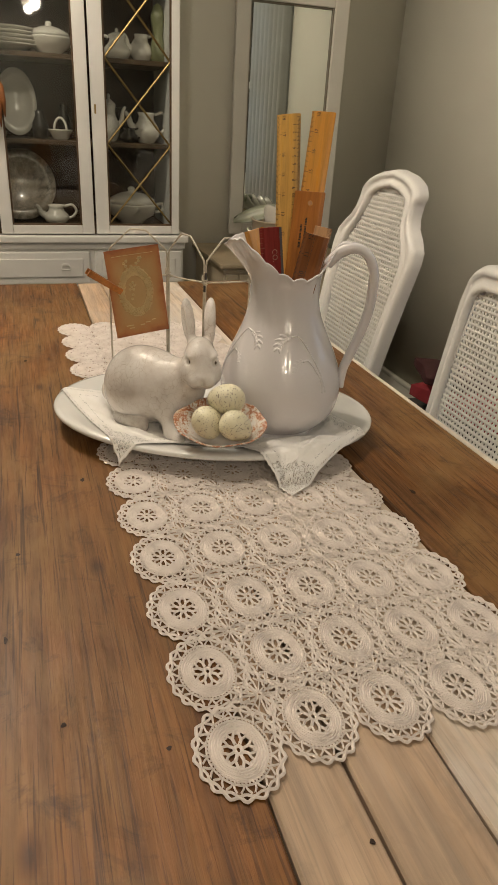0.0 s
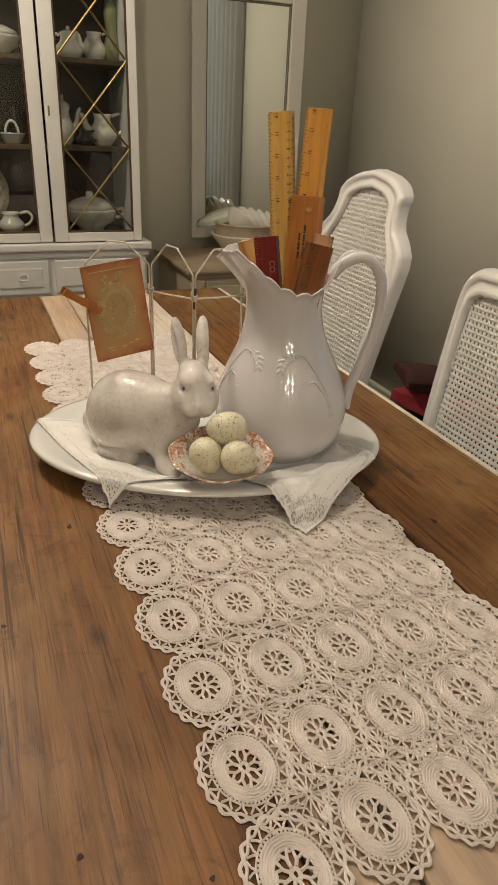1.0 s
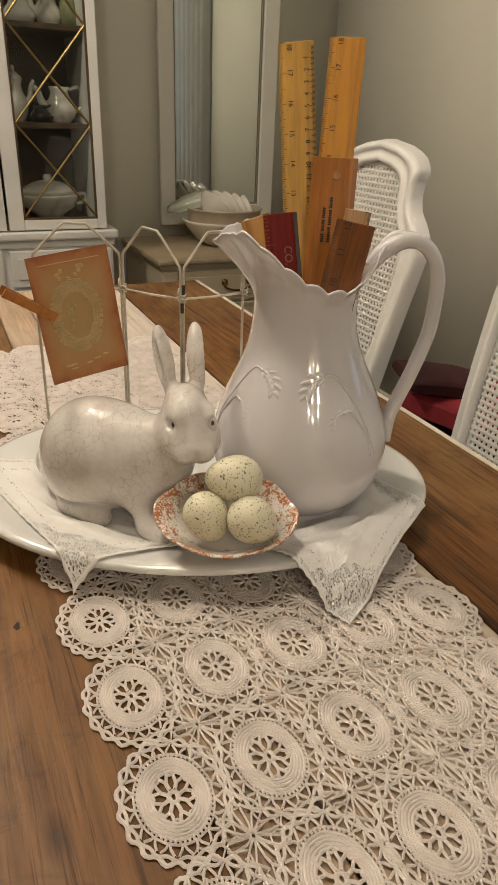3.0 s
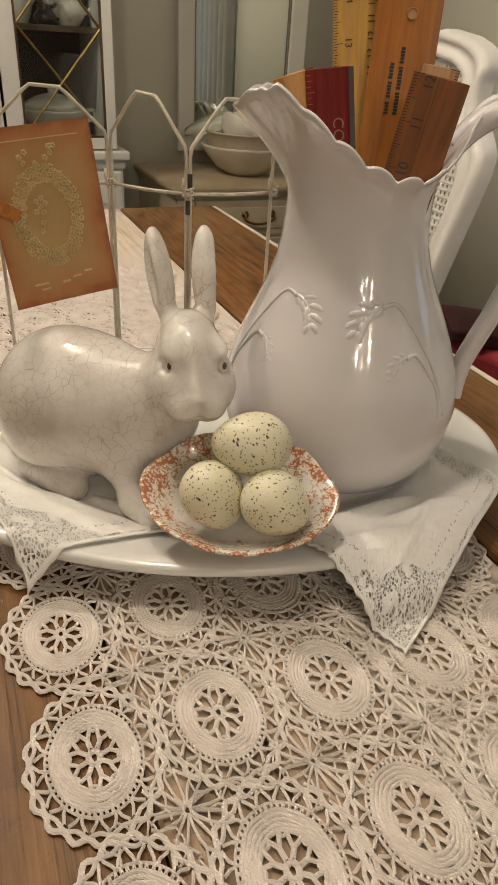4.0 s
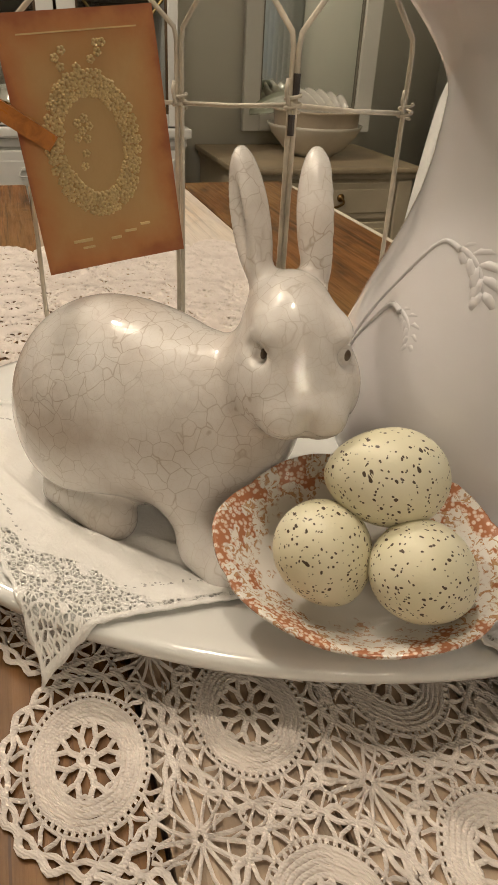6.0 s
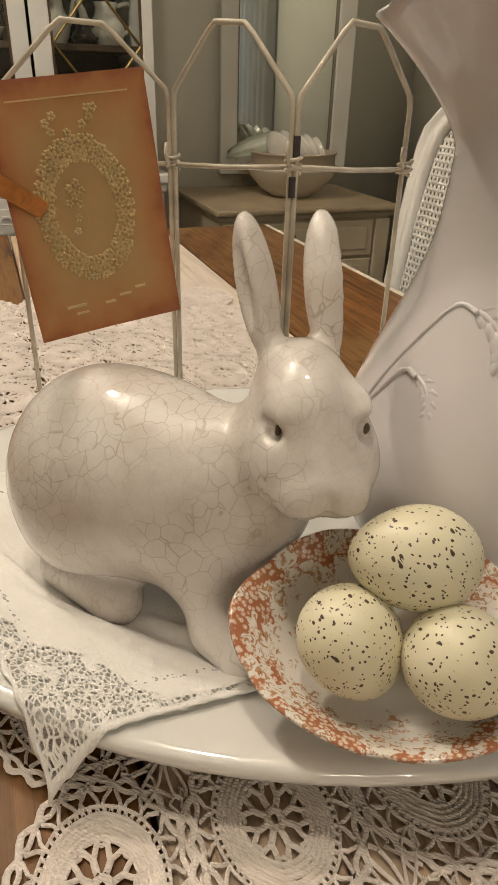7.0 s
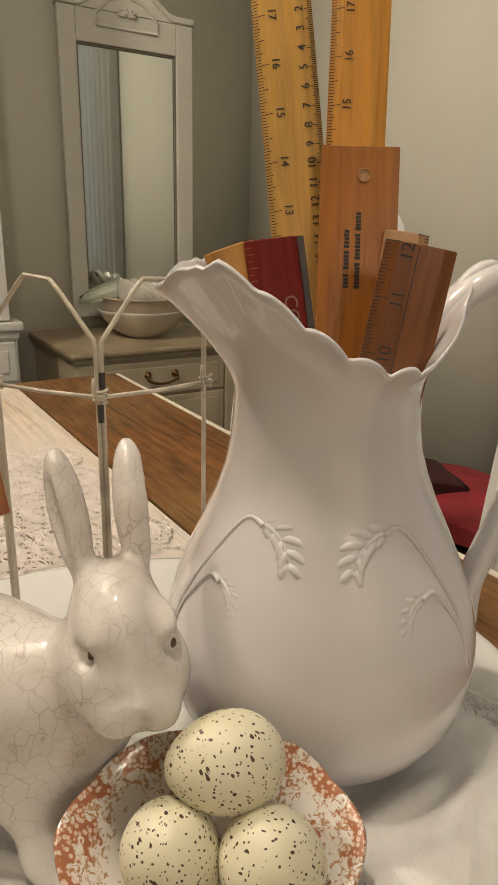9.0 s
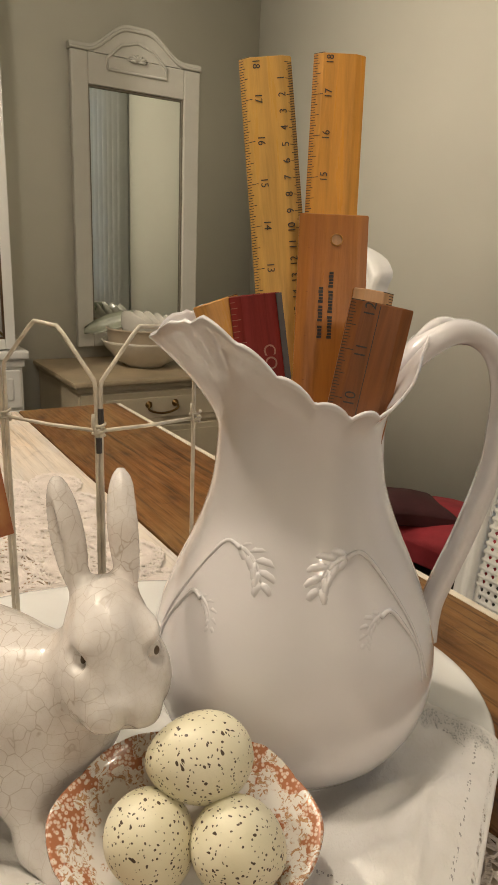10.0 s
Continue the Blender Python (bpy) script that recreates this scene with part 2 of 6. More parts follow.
def plank(x0, x1, material, dz=0.0):
    bm = bmesh.new()
    n = 24
    rings = []
    for i in range(n + 1):
        y = T0 + (T1 - T0) * i / n
        w = 0.0006 * math.sin(7 * y + 40 * x0)
        a, b, z = x0 + 0.0011 + w, x1 - 0.0011 + w, TZ + dz
        rings.append([(a, y, z - 0.035), (b, y, z - 0.035), (b, y, z - 0.002), (b - 0.002, y, z), (a + 0.002, y, z), (a, y, z - 0.002)])
    part("plank", loft(rings, bm), material, table)


plank(TL, -0.06, M_BROWN)
plank(-0.06, 0.2025, M_BROWN)
plank(0.2025, 0.265, M_PALE, -0.001)
plank(0.265, 0.3375, M_PALE, -0.0005)
plank(0.3375, 0.474, M_LIME, -0.001)
plank(0.474, TR - 0.008, M_BROWN)
M_HOLE = plain("dark_knot", (0.035, 0.018, 0.009), 0.8, 0.4, 300, 0.5, 500)
for x, y, r, long_ in ((0.2570, 0.2590, 0.0017, 1.1), (0.0730, 0.4040, 0.0020, 1.3), (0.1450, 0.3630, 0.0019, 1.0), (0.0310, 0.5080, 0.0016, 2.6), (0.0420, 0.6350, 0.0022, 1.4), (0.1200, 0.7800, 0.0025, 1.7), (0.5200, 0.6600, 0.0027, 2.2), (0.6050, 0.5300, 0.0022, 1.4), (0.5600, 1.0500, 0.0032, 1.8), (0.0600, 1.2500, 0.0032, 1.6)):
    bm = bmesh.new()
    ring = [(x + r * (1 + 0.25 * math.sin(3 * a + 40 * x)) * math.cos(a), y + r * long_ * (1 + 0.2 * math.cos(2 * a + 30 * y)) * math.sin(a)) for a in (2 * math.pi * k / 18 for k in range(18))]
    loft([[(x + (p - x) * f, y + (q - y) * f, TZ + z) for p, q in ring] for f, z in ((1.0, -0.0006), (0.96, 0.0003), (0.7, 0.0004), (0.3, 0.0003))], bm)
    part("knot", bm, M_HOLE, table, "dark knot in the plank")
part("edge_strip", box(TR - 0.0085, TR, T0, T1, TZ - 0.036, TZ - 0.0005, 0.0015), M_EDGE, table, "chalky white painted table edge")
bm = box(TL + 0.06, TR - 0.06, T1 - 0.09, T1 - 0.06, 0.61, 0.714, 0.002)
part("apron", bm, M_WHITE, table)
part("apron", box(TR - 0.09, TR - 0.06, T0 + 0.06, T1 - 0.091, 0.61, 0.714, 0.002), M_WHITE, table)
part("apron", box(TL + 0.06, TL + 0.09, T0 + 0.06, T1 - 0.091, 0.61, 0.714, 0.002), M_WHITE, table)
part("apron", box(TL + 0.091, TR - 0.091, T0 + 0.06, T0 + 0.09, 0.61, 0.714, 0.002), M_WHITE, table)
LEG = [(0.045, -0.02), (0.045, 0.03), (0.03, 0.05), (0.028, 0.1), (0.042, 0.35), (0.046, 0.48), (0.034, 0.53), (0.044, 0.55), (0.044, 0.6)]
for x in (TL + 0.12, TR - 0.12):
    for y in (T0 + 0.12, T1 - 0.12):
        bm = lathe(LEG, 20, (x, y))
        box(x - 0.045, x + 0.045, y - 0.045, y + 0.045, 0.6, 0.713, 0.003, bm)
        part("leg", bm, M_WHITE, table, smooth=False)

# ---------------------------------------------------------------- platter
PC, PA, PB, PT = Vector((0.322, 0.908)), 0.234, 0.167, math.radians(-22)
PU, PV = Vector((math.cos(PT), math.sin(PT))), Vector((-math.sin(PT), math.cos(PT)))
PZ = 0.7555
PROFILE = [(0.0, 0.0095), (0.55, 0.0095), (0.63, 0.0105), (0.69, 0.0145), (0.735, 0.0195), (0.80, 0.0225), (0.93, 0.0275), (0.965, 0.0285), (0.99, 0.028), (1.0, 0.026)]


def platter_z(x, y):
    d = Vector((x, y)) - PC
    s = math.hypot(d.dot(PU) / PA, d.dot(PV) / PB)
    return s, PZ + interp(min(s, 1.0), PROFILE)


def oval(s, z, seg=96):
    """One ring of the oval; inner rings keep the rim's width alike all round."""
    return [(*(PC + PU * (PA * s * math.cos(a)) + PV * (PB * s * math.sin(a))), z) for a in (2 * math.pi * i / seg for i in range(seg))]


rings = [oval(max(s, 0.004), PZ + z) for s, z in PROFILE]
under = [(1.0, 0.0225), (0.985, 0.0205), (0.93, 0.0195), (0.80, 0.0145), (0.72, 0.008), (0.66, 0.003), (0.64, 0.0), (0.60, 0.0), (0.59, 0.003), (0.3, 0.003), (0.004, 0.003)]
rings += [oval(s, PZ + z) for s, z in under]
platter = tagged(finish(loft(rings), "oval_platter", M_PLATE), "large oval white ironstone platter on the crochet runner", "platter")

# ---------------------------------------------------------------- pitcher
AX, AY = 0.4035, 0.8525
SP = math.radians(153)
BODY = [(0.0465, 0.7665), (0.050, 0.7675), (0.0515, 0.771), (0.0505, 0.7745), (0.056, 0.778), (0.066, 0.786), (0.0745, 0.797), (0.0808, 0.810), (0.0838, 0.824), (0.0843, 0.838),
        (0.0825, 0.852), (0.0780, 0.868), (0.0712, 0.885), (0.0632, 0.902), (0.0555, 0.918), (0.0498, 0.932), (0.0460, 0.945), (0.0440, 0.958), (0.0436, 0.970)]
RIM_R = [(0, 0.063), (18, 0.058), (35, 0.0535), (60, 0.052), (90, 0.0525), (115, 0.055), (135, 0.0600), (150, 0.0665), (165, 0.0760), (180, 0.0850)]
RIM_Z = [(0, 1.022), (15, 1.013), (30, 0.996), (50, 0.986), (75, 0.986), (95, 0.993), (115, 1.005), (135, 1.019), (150, 1.028), (165, 1.026), (180, 1.017)]


def under_spout(a, z):
    """The throat swells a little towards the spout."""
    return 0.0050 * max(0.0, math.cos(a)) ** 1.5 * math.exp(-((z - 0.962) / 0.040) ** 2)


def pitcher_rings(inset, seg=168):
    out = []
    for r, z in BODY:
        r -= inset
        ring = []
        for i in range(seg):
            a = 2 * math.pi * i / seg
            rr = r + under_spout(a, z)
            ring.append((AX + rr * math.cos(SP + a), AY + rr * math.sin(SP + a), z + (0.006 if inset and z < 0.775 else 0)))
        out.append(ring)
    for k in range(1, 13):
        f = k / 12
        ring = []
        for i in range(seg):
            a = 360 * i / seg
            q = 180 - (a if a <= 180 else 360 - a)
            scal = abs(math.sin(math.radians(q + 4) * 9.0)) ** 0.7
            rr = interp(q, RIM_R) + 0.0020 * scal
            rz = interp(q, RIM_Z) + 0.0042 * scal * (1 if q < 160 else 0.3)
            flare = f ** 2.3 if q < 140 else f ** (2.3 - 0.9 * (q - 140) / 40)
            z = 0.970 + (rz - 0.970) * f
            th = SP + math.radians(a)
            r = (0.0436 + (rr - 0.0436) * flare) - inset * (1 - 0.55 * f) + under_spout(math.radians(a), 0.970) * (1 - f) ** 1.5
            ring.append((AX + r * math.cos(th), AY + r * math.sin(th), z))
        out.append(ring)
    return out


pitcher = thing("pitcher", "white ironstone pitcher with raised flower sprays holding rulers", "pitcher", Matrix.Translation((AX, AY, 0.767)))
back = pitcher.matrix_world.inverted()
outer, inner = pitcher_rings(0.0), pitcher_rings(0.0042)
lip = [[tuple((Vector(a) + Vector(b)) / 2 + Vector((0, 0, 0.0017))) for a, b in zip(outer[-1], inner[-1])]]
bm = loft(outer + lip + inner[::-1])
bm.transform(back)
part("body", bm, M_IRON, pitcher, smooth=True)


def out_from(deg, r, z):
    a = math.radians(deg)
    return Vector((AX + r * math.cos(a), AY + r * math.sin(a), z))


HAND = [(-26, 0.050, 1.003), (-26, 0.062, 1.017), (-26, 0.077, 1.0255), (-26, 0.092, 1.0245), (-26, 0.1045, 1.014), (-26, 0.1115, 0.995), (-26, 0.1125, 0.970),
        (-26, 0.1105, 0.944), (-26, 0.101, 0.908), (-26, 0.0915, 0.880), (-26, 0.086, 0.862), (-26, 0.0855, 0.848), (-26, 0.0865, 0.838)]
pts = curve_points([out_from(*h) for h in HAND], 6)
away, across = Vector((math.cos(math.radians(-26)), math.sin(math.radians(-26)), 0)), Vector((math.sin(math.radians(26)), math.cos(math.radians(26)), 0))
rings = []
for i, p in enumerate(pts):
    t = i / (len(pts) - 1)
    d = (pts[min(i + 1, len(pts) - 1)] - pts[max(i - 1, 0)]).normalized()
    up = across.cross(d).normalized()
    w = 0.0088 + 0.0030 * math.exp(-((t - 0.10) / 0.08) ** 2) + 0.0012 * math.exp(-((t - 0.97) / 0.06) ** 2)
    h = 0.0066 + 0.0016 * math.exp(-((t - 0.12) / 0.09) ** 2) - 0.0030 * max(0, (t - 0.86) / 0.14)
    # a strap with a ridge along its back and softened corners
    rings.append([p + across * (w * a) + up * (h * b) for a, b in ((1, 0.1), (0.93, 0.52), (0.62, 0.80), (0.25, 0.92), (0, 1.06), (-0.25, 0.92), (-0.62, 0.80), (-0.93, 0.52), (-1, 0.1), (-0.9, -0.5), (-0.5, -0.82), (0, -0.9), (0.5, -0.82), (0.9, -0.5))])
bm = loft(rings)
# leaf-shaped thumb rest on the crest
tube(curve_points([out_from(-26, 0.054, 1.0115), out_from(-26, 0.063, 1.0230), out_from(-26, 0.071, 1.0290), out_from(-26, 0.081, 1.0295)], 6), [0.0022 + 0.0026 * math.sin(math.pi * k / 18) ** 0.8 for k in range(19)], 10, bm)
bm.transform(back)
part("handle", bm, M_IRON, pitcher, smooth=True)


def body_r(z):
    return float(np.interp(z, [b[1] for b in BODY], [b[0] for b in BODY]))


def on_body(deg, z, lift=0.0):
    return out_from(deg, body_r(z) + lift, z)


def spray(base, sign):
    """A raised spray: two bending stems, each ending in a fan of small leaf-like petals."""
    for (d0, z0), (d1, z1), (d2, z2), size in (((44, 0.846), (28, 0.904), (8, 0.917), 1.0), ((40, 0.846), (33, 0.880), (21, 0.888), 0.75)):
        ctrl = [on_body(base + sign * d, z, 0.0004) for d, z in ((d0, z0), ((d0 + d1) / 2 + 3, (z0 + z1) / 2), (d1, z1), ((d1 + d2) / 2, max(z1, z2) + 0.001), (d2, z2))]
        p = curve_points(ctrl, 6)
        bm = tube(p, [0.0007 + 0.0009 * i / len(p) for i in range(len(p))], 6)
        bm.transform(back)
        part("stem", bm, M_IRON, pitcher, "raised moulded stem", smooth=True)
        r2 = body_r(z2)

        def at(du, dz, lift):
            return on_body(base + sign * (d2 - math.degrees(du / r2)), z2 + dz, lift)

        # a drooping leaf: a bent midrib with lobes to both sides
        du = dz = 0.0
        rib = [(0.0, 0.0, -12.0)]
        for k in range(8):
            a = -12.0 - 9.0 * k
            du, dz = du + 0.0027 * size * math.cos(math.radians(a)), dz + 0.0027 * size * math.sin(math.radians(a))
            rib.append((du, dz, a))
        bm = tube([at(u, w, -0.0010) for u, w, _ in rib], [0.0022 * size * (1 - 0.06 * k) for k in range(9)], 7)
        bm.transform(back)
        part("leaf", bm, M_IRON, pitcher, "raised moulded leaf midrib", smooth=True)
        for k, ln in ((0, 0.0095), (2, 0.0125), (4, 0.0125), (6, 0.0105), (8, 0.0080)):
            u0, w0, a0 = rib[k]
            for side in (-1, 1):
                q = []
                for t in (0, 0.3, 0.6, 0.85, 1.0):
                    a = math.radians(a0 + side * (58 - 30 * t))
                    q.append(at(u0 + ln * size * t * math.cos(a), w0 + ln * size * t * math.sin(a), -0.0019 - 0.0002 * t))
                bm = tube(q, [x * size for x in (0.0024, 0.0030, 0.0029, 0.0022, 0.0010)], 7)
                bm.transform(back)
                part("petal", bm, M_IRON, pitcher, "raised moulded petal", smooth=True)


spray(-150, -1)
spray(-109, 1)


# ---------------------------------------------------------------- smooth solid shapes
def solid(field, lo, hi, step):
    """The zero surface of a field of distances, by surface nets."""
    ax = [np.arange(a, b + step, step) for a, b in zip(lo, hi)]
    g = field(*np.meshgrid(*ax, indexing="ij"))
    inside = g < 0
    nx, ny, nz = g.shape
    total, weight = np.zeros((nx - 1, ny - 1, nz - 1, 3)), np.zeros((nx - 1, ny - 1, nz - 1))
    corner = [(i, j, k) for i in (0, 1) for j in (0, 1) for k in (0, 1)]
    sl = lambda c: tuple(slice(c[d], g.shape[d] - 1 + c[d]) for d in range(3))
    for c in corner:
        for d in range(3):
            if c[d] == 0:
                e = tuple(c[i] + (i == d) for i in range(3))
                a, b = g[sl(c)], g[sl(e)]
                cross = (a < 0) != (b < 0)
                t = np.where(cross, a / np.where(cross, a - b, 1), 0)
                for i in range(3):
                    total[..., i] += np.where(cross, c[i] + (t if i == d else 0), 0)
                weight += cross
    live = weight > 0
    idx = -np.ones(live.shape, int)
    idx[live] = np.arange(live.sum())
    cell = np.argwhere(live)
    co = (cell + total[live] / weight[live][:, None]) * step + np.array(lo)
    faces = []
    for d in range(3):
        u, v = (d + 1) % 3, (d + 2) % 3
        s0 = [slice(None)] * 3
        s1 = [slice(None)] * 3
        s0[d], s1[d] = slice(0, -1), slice(1, None)
        a, b = inside[tuple(s0)], inside[tuple(s1)]
        for p in np.argwhere(a != b):
            if p[u] == 0 or p[v] == 0 or p[u] >= live.shape[u] or p[v] >= live.shape[v]:
                continue
            q = []
            for du, dv in ((-1, -1), (0, -1), (0, 0), (-1, 0)):
                w = list(p)
                w[u] += du
                w[v] += dv
                q.append(int(idx[tuple(w)]))
            if min(q) < 0:
                continue
            faces.append(q if a[tuple(p)] else q[::-1])
    return co, faces


def ellipsoid(X, Y, Z, c, r, fwd=(1, 0, 0), up=(0, 0, 1)):
    f = Vector(fwd).normalized()
    s = Vector(up).cross(f).normalized()
    w = f.cross(s)
    x, y, z = X - c[0], Y - c[1], Z - c[2]
    p = [(x * a[0] + y * a[1] + z * a[2]) / k for a, k in ((f, r[0]), (s, r[1]), (w, r[2]))]
    k0 = np.sqrt(p[0] ** 2 + p[1] ** 2 + p[2] ** 2)
    k1 = np.sqrt((p[0] / r[0]) ** 2 + (p[1] / r[1]) ** 2 + (p[2] / r[2]) ** 2) + 1e-9
    return k0 * (k0 - 1) / k1


def capsule(X, Y, Z, a, b, ra, rb):
    a, b = np.array(a), np.array(b)
    d = b - a
    t = np.clip(((X - a[0]) * d[0] + (Y - a[1]) * d[1] + (Z - a[2]) * d[2]) / d.dot(d), 0, 1)
    return np.sqrt((X - a[0] - t * d[0]) ** 2 + (Y - a[1] - t * d[1]) ** 2 + (Z - a[2] - t * d[2]) ** 2) - (ra + (rb - ra) * t)


def blend(a, b, k):
    h = np.clip(0.5 + 0.5 * (b - a) / k, 0, 1)
    return b + (a - b) * h - k * h * (1 - h)


# ---------------------------------------------------------------- rabbit
EYES = ((0.2668, 0.8308, 0.8806), (0.2992, 0.8216, 0.8806))


def rabbit_field(X, Y, Z):
    E = lambda c, r, f=(1, 0, 0), u=(0, 0, 1): ellipsoid(X, Y, Z, c, r, f, u)
    fwd = (0.66, -0.75, 0.05)
    d = E((0.222, 0.912, 0.822), (0.055, 0.045, 0.055), fwd)
    d = blend(d, E((0.209, 0.922, 0.812), (0.038, 0.041, 0.048), fwd), 0.02)
    d = blend(d, E((0.246, 0.876, 0.829), (0.040, 0.036, 0.040), fwd), 0.03)
    d = blend(d, E((0.268, 0.856, 0.838), (0.028, 0.027, 0.034), fwd), 0.02)
    # haunch and hind foot on the near side
    d = blend(d, E((0.199, 0.897, 0.806), (0.029, 0.0195, 0.031), fwd), 0.008)
    d = -blend(-d, capsule(X, Y, Z, (0.166, 0.915, 0.7885), (0.214, 0.862, 0.7865), 0.0030, 0.0030), 0.006)
    d = blend(d, capsule(X, Y, Z, (0.186, 0.905, 0.7775), (0.208, 0.873, 0.7765), 0.0105, 0.0125), 0.003)
    d = -blend(-d, capsule(X, Y, Z, (0.231, 0.888, 0.800), (0.222, 0.873, 0.835), 0.0025, 0.0015), 0.010)
    # fore legs
    d = blend(d, capsule(X, Y, Z, (0.241, 0.862, 0.815), (0.246, 0.836, 0.781), 0.016, 0.011), 0.016)
    d = blend(d, capsule(X, Y, Z, (0.246, 0.836, 0.779), (0.250, 0.818, 0.777), 0.011, 0.009), 0.008)
    d = blend(d, capsule(X, Y, Z, (0.272, 0.860, 0.810), (0.281, 0.838, 0.781), 0.014, 0.010), 0.012)
    # tail
    d = blend(d, E((0.180, 0.957, 0.798), (0.014, 0.014, 0.017)), 0.008)
    # head: skull, cheeks, muzzle, brow
    hf = (-0.22, -0.95, -0.22)
    d = blend(d, E((0.285, 0.845, 0.877), (0.034, 0.0218, 0.029), hf), 0.012)
    d = blend(d, E((0.2715, 0.835, 0.864), (0.0165, 0.0135, 0.0168), hf), 0.012)
    d = blend(d, E((0.2965, 0.828, 0.864), (0.0165, 0.0135, 0.0168), hf), 0.012)
    d = blend(d, E((0.2805, 0.820, 0.862), (0.0135, 0.0175, 0.0138), hf), 0.012)
    # brows, shallow eye sockets and eyeballs
    for c in ((0.2695, 0.832, 0.8895), (0.2985, 0.824, 0.8895)):
        d = blend(d, E(c, (0.008, 0.0036, 0.0028), hf), 0.009)
    for c in EYES:
        d = -blend(-d, E((c[0], c[1] - 0.0015, c[2]), (0.0054, 0.0038, 0.0036), hf), 0.006)
        d = blend(d, E(c, (0.0036, 0.0036, 0.0042)), 0.0015)
    # muzzle pads, nose and the lines between them
    for c in ((0.2722, 0.8135, 0.8585), (0.2868, 0.8098, 0.8585)):
        d = blend(d, E(c, (0.0095, 0.0098, 0.0090), hf), 0.005)
    d = blend(d, E((0.2788, 0.8075, 0.8660), (0.0036, 0.0055, 0.0030), hf), 0.005)
    d = -blend(-d, E((0.2783, 0.8015, 0.8575), (0.004, 0.0007, 0.0055), hf), 0.004)
    for c in ((0.2712, 0.8050, 0.8515), (0.2853, 0.8013, 0.8515)):
        d = -blend(-d, E(c, (0.004, 0.0055, 0.0008), hf), 0.004)
    # creases round the haunch and shoulder
    d = -blend(-d, E((0.2185, 0.884, 0.790), (0.004, 0.004, 0.018), (0.66, -0.75, 0.3)), 0.006)
    # ears, hollow towards the front
    for base, tip, side in (((0.276, 0.862, 0.897), (0.2755, 0.893, 0.946), (-0.95, -0.35, 0.2)), ((0.301, 0.857, 0.897), (0.3105, 0.893, 0.9455), (0.95, -0.25, 0.2))):
        b, t = Vector(base), Vector(tip)
        ax = (t - b).normalized()
        sv = Vector(side)
        sv = (sv - ax * sv.dot(ax)).normalized()
        mid = b + (t - b) * 0.50
        ln = (t - b).length
        ear = E(tuple(mid), (ln * 0.54, 0.0078, 0.0092), tuple(ax), tuple(sv))
        hollow = E(tuple(mid + sv * 0.0095 - ax * 0.002), (ln * 0.42, 0.0036, 0.0052), tuple(ax), tuple(sv))
        ear = -blend(-ear, hollow, 0.0025)
        d = blend(d, ear, 0.007)
    return np.maximum(d, 0.7685 - Z)


def crackle_glaze(name):
    m, n, l, b = nodes_of(name)
    v = coords(n, l)
    warp = noise_tex(n, l, v, 60, 2)
    add = n.new("ShaderNodeMix")
    add.data_type, add.blend_type = "RGBA", "ADD"
    add.inputs[0].default_value = 0.012
    l.new(v, add.inputs[6])
    l.new(warp, add.inputs[7])
    vor = n.new("ShaderNodeTexVoronoi")
    vor.feature = "DISTANCE_TO_EDGE"
    vor.inputs["Scale"].default_value = 125
    l.new(add.outputs[2], vor.inputs["Vector"])
    vor2 = n.new("ShaderNodeTexVoronoi")
    vor2.feature = "DISTANCE_TO_EDGE"
    vor2.inputs["Scale"].default_value = 300
    l.new(add.outputs[2], vor2.inputs["Vector"])
    cloud = noise_tex(n, l, v, 26, 3)
    base = ramp(n, l, cloud, [(0.28, (0.57, 0.515, 0.465)), (0.5, (0.70, 0.66, 0.62)), (0.75, (0.77, 0.74, 0.71))])
    line = ramp(n, l, vor.outputs["Distance"], [(0.0, (0.70, 0.645, 0.59)), (0.04, (1, 1, 1))])
    thin = ramp(n, l, vor2.outputs["Distance"], [(0.0, (0.93, 0.91, 0.88)), (0.04, (1, 1, 1))])
    fade = ramp(n, l, noise_tex(n, l, v, 22, 2), [(0.38, (0.15, 0.15, 0.15)), (0.6, (1, 1, 1))])
    lines = mixed(n, l, 1.0, mixed(n, l, fade, (1, 1, 1), line), thin, "MULTIPLY")
    col = mixed(n, l, 1.0, base, lines, "MULTIPLY")
    for c in EYES:
        mp = n.new("ShaderNodeMapping")
        mp.vector_type = "TEXTURE"
        mp.inputs["Location"].default_value, mp.inputs["Scale"].default_value = (c[0], c[1] - 0.002, c[2]), (0.0016, 0.0030, 0.0027)
        tc = n.new("ShaderNodeTexCoord")
        l.new(tc.outputs["Object"], mp.inputs["Vector"])
        ln = n.new("ShaderNodeVectorMath")
        ln.operation = "LENGTH"
        l.new(mp.outputs[0], ln.inputs[0])
        col = mixed(n, l, ramp(n, l, ln.outputs["Value"], [(0.85, (1, 1, 1)), (1.0, (0, 0, 0))]), col, (0.10, 0.065, 0.042))
    l.new(col, b.inputs["Base Color"])
    b.inputs["Roughness"].default_value, b.inputs["Coat Weight"].default_value, b.inputs["Coat Roughness"].default_value = 0.4, 1.0, 0.02
    b.inputs["Specular IOR Level"].default_value = 0.25
    bumped(n, l, b, noise_tex(n, l, v, 55, 2), 0.30, 0.005)
    return m


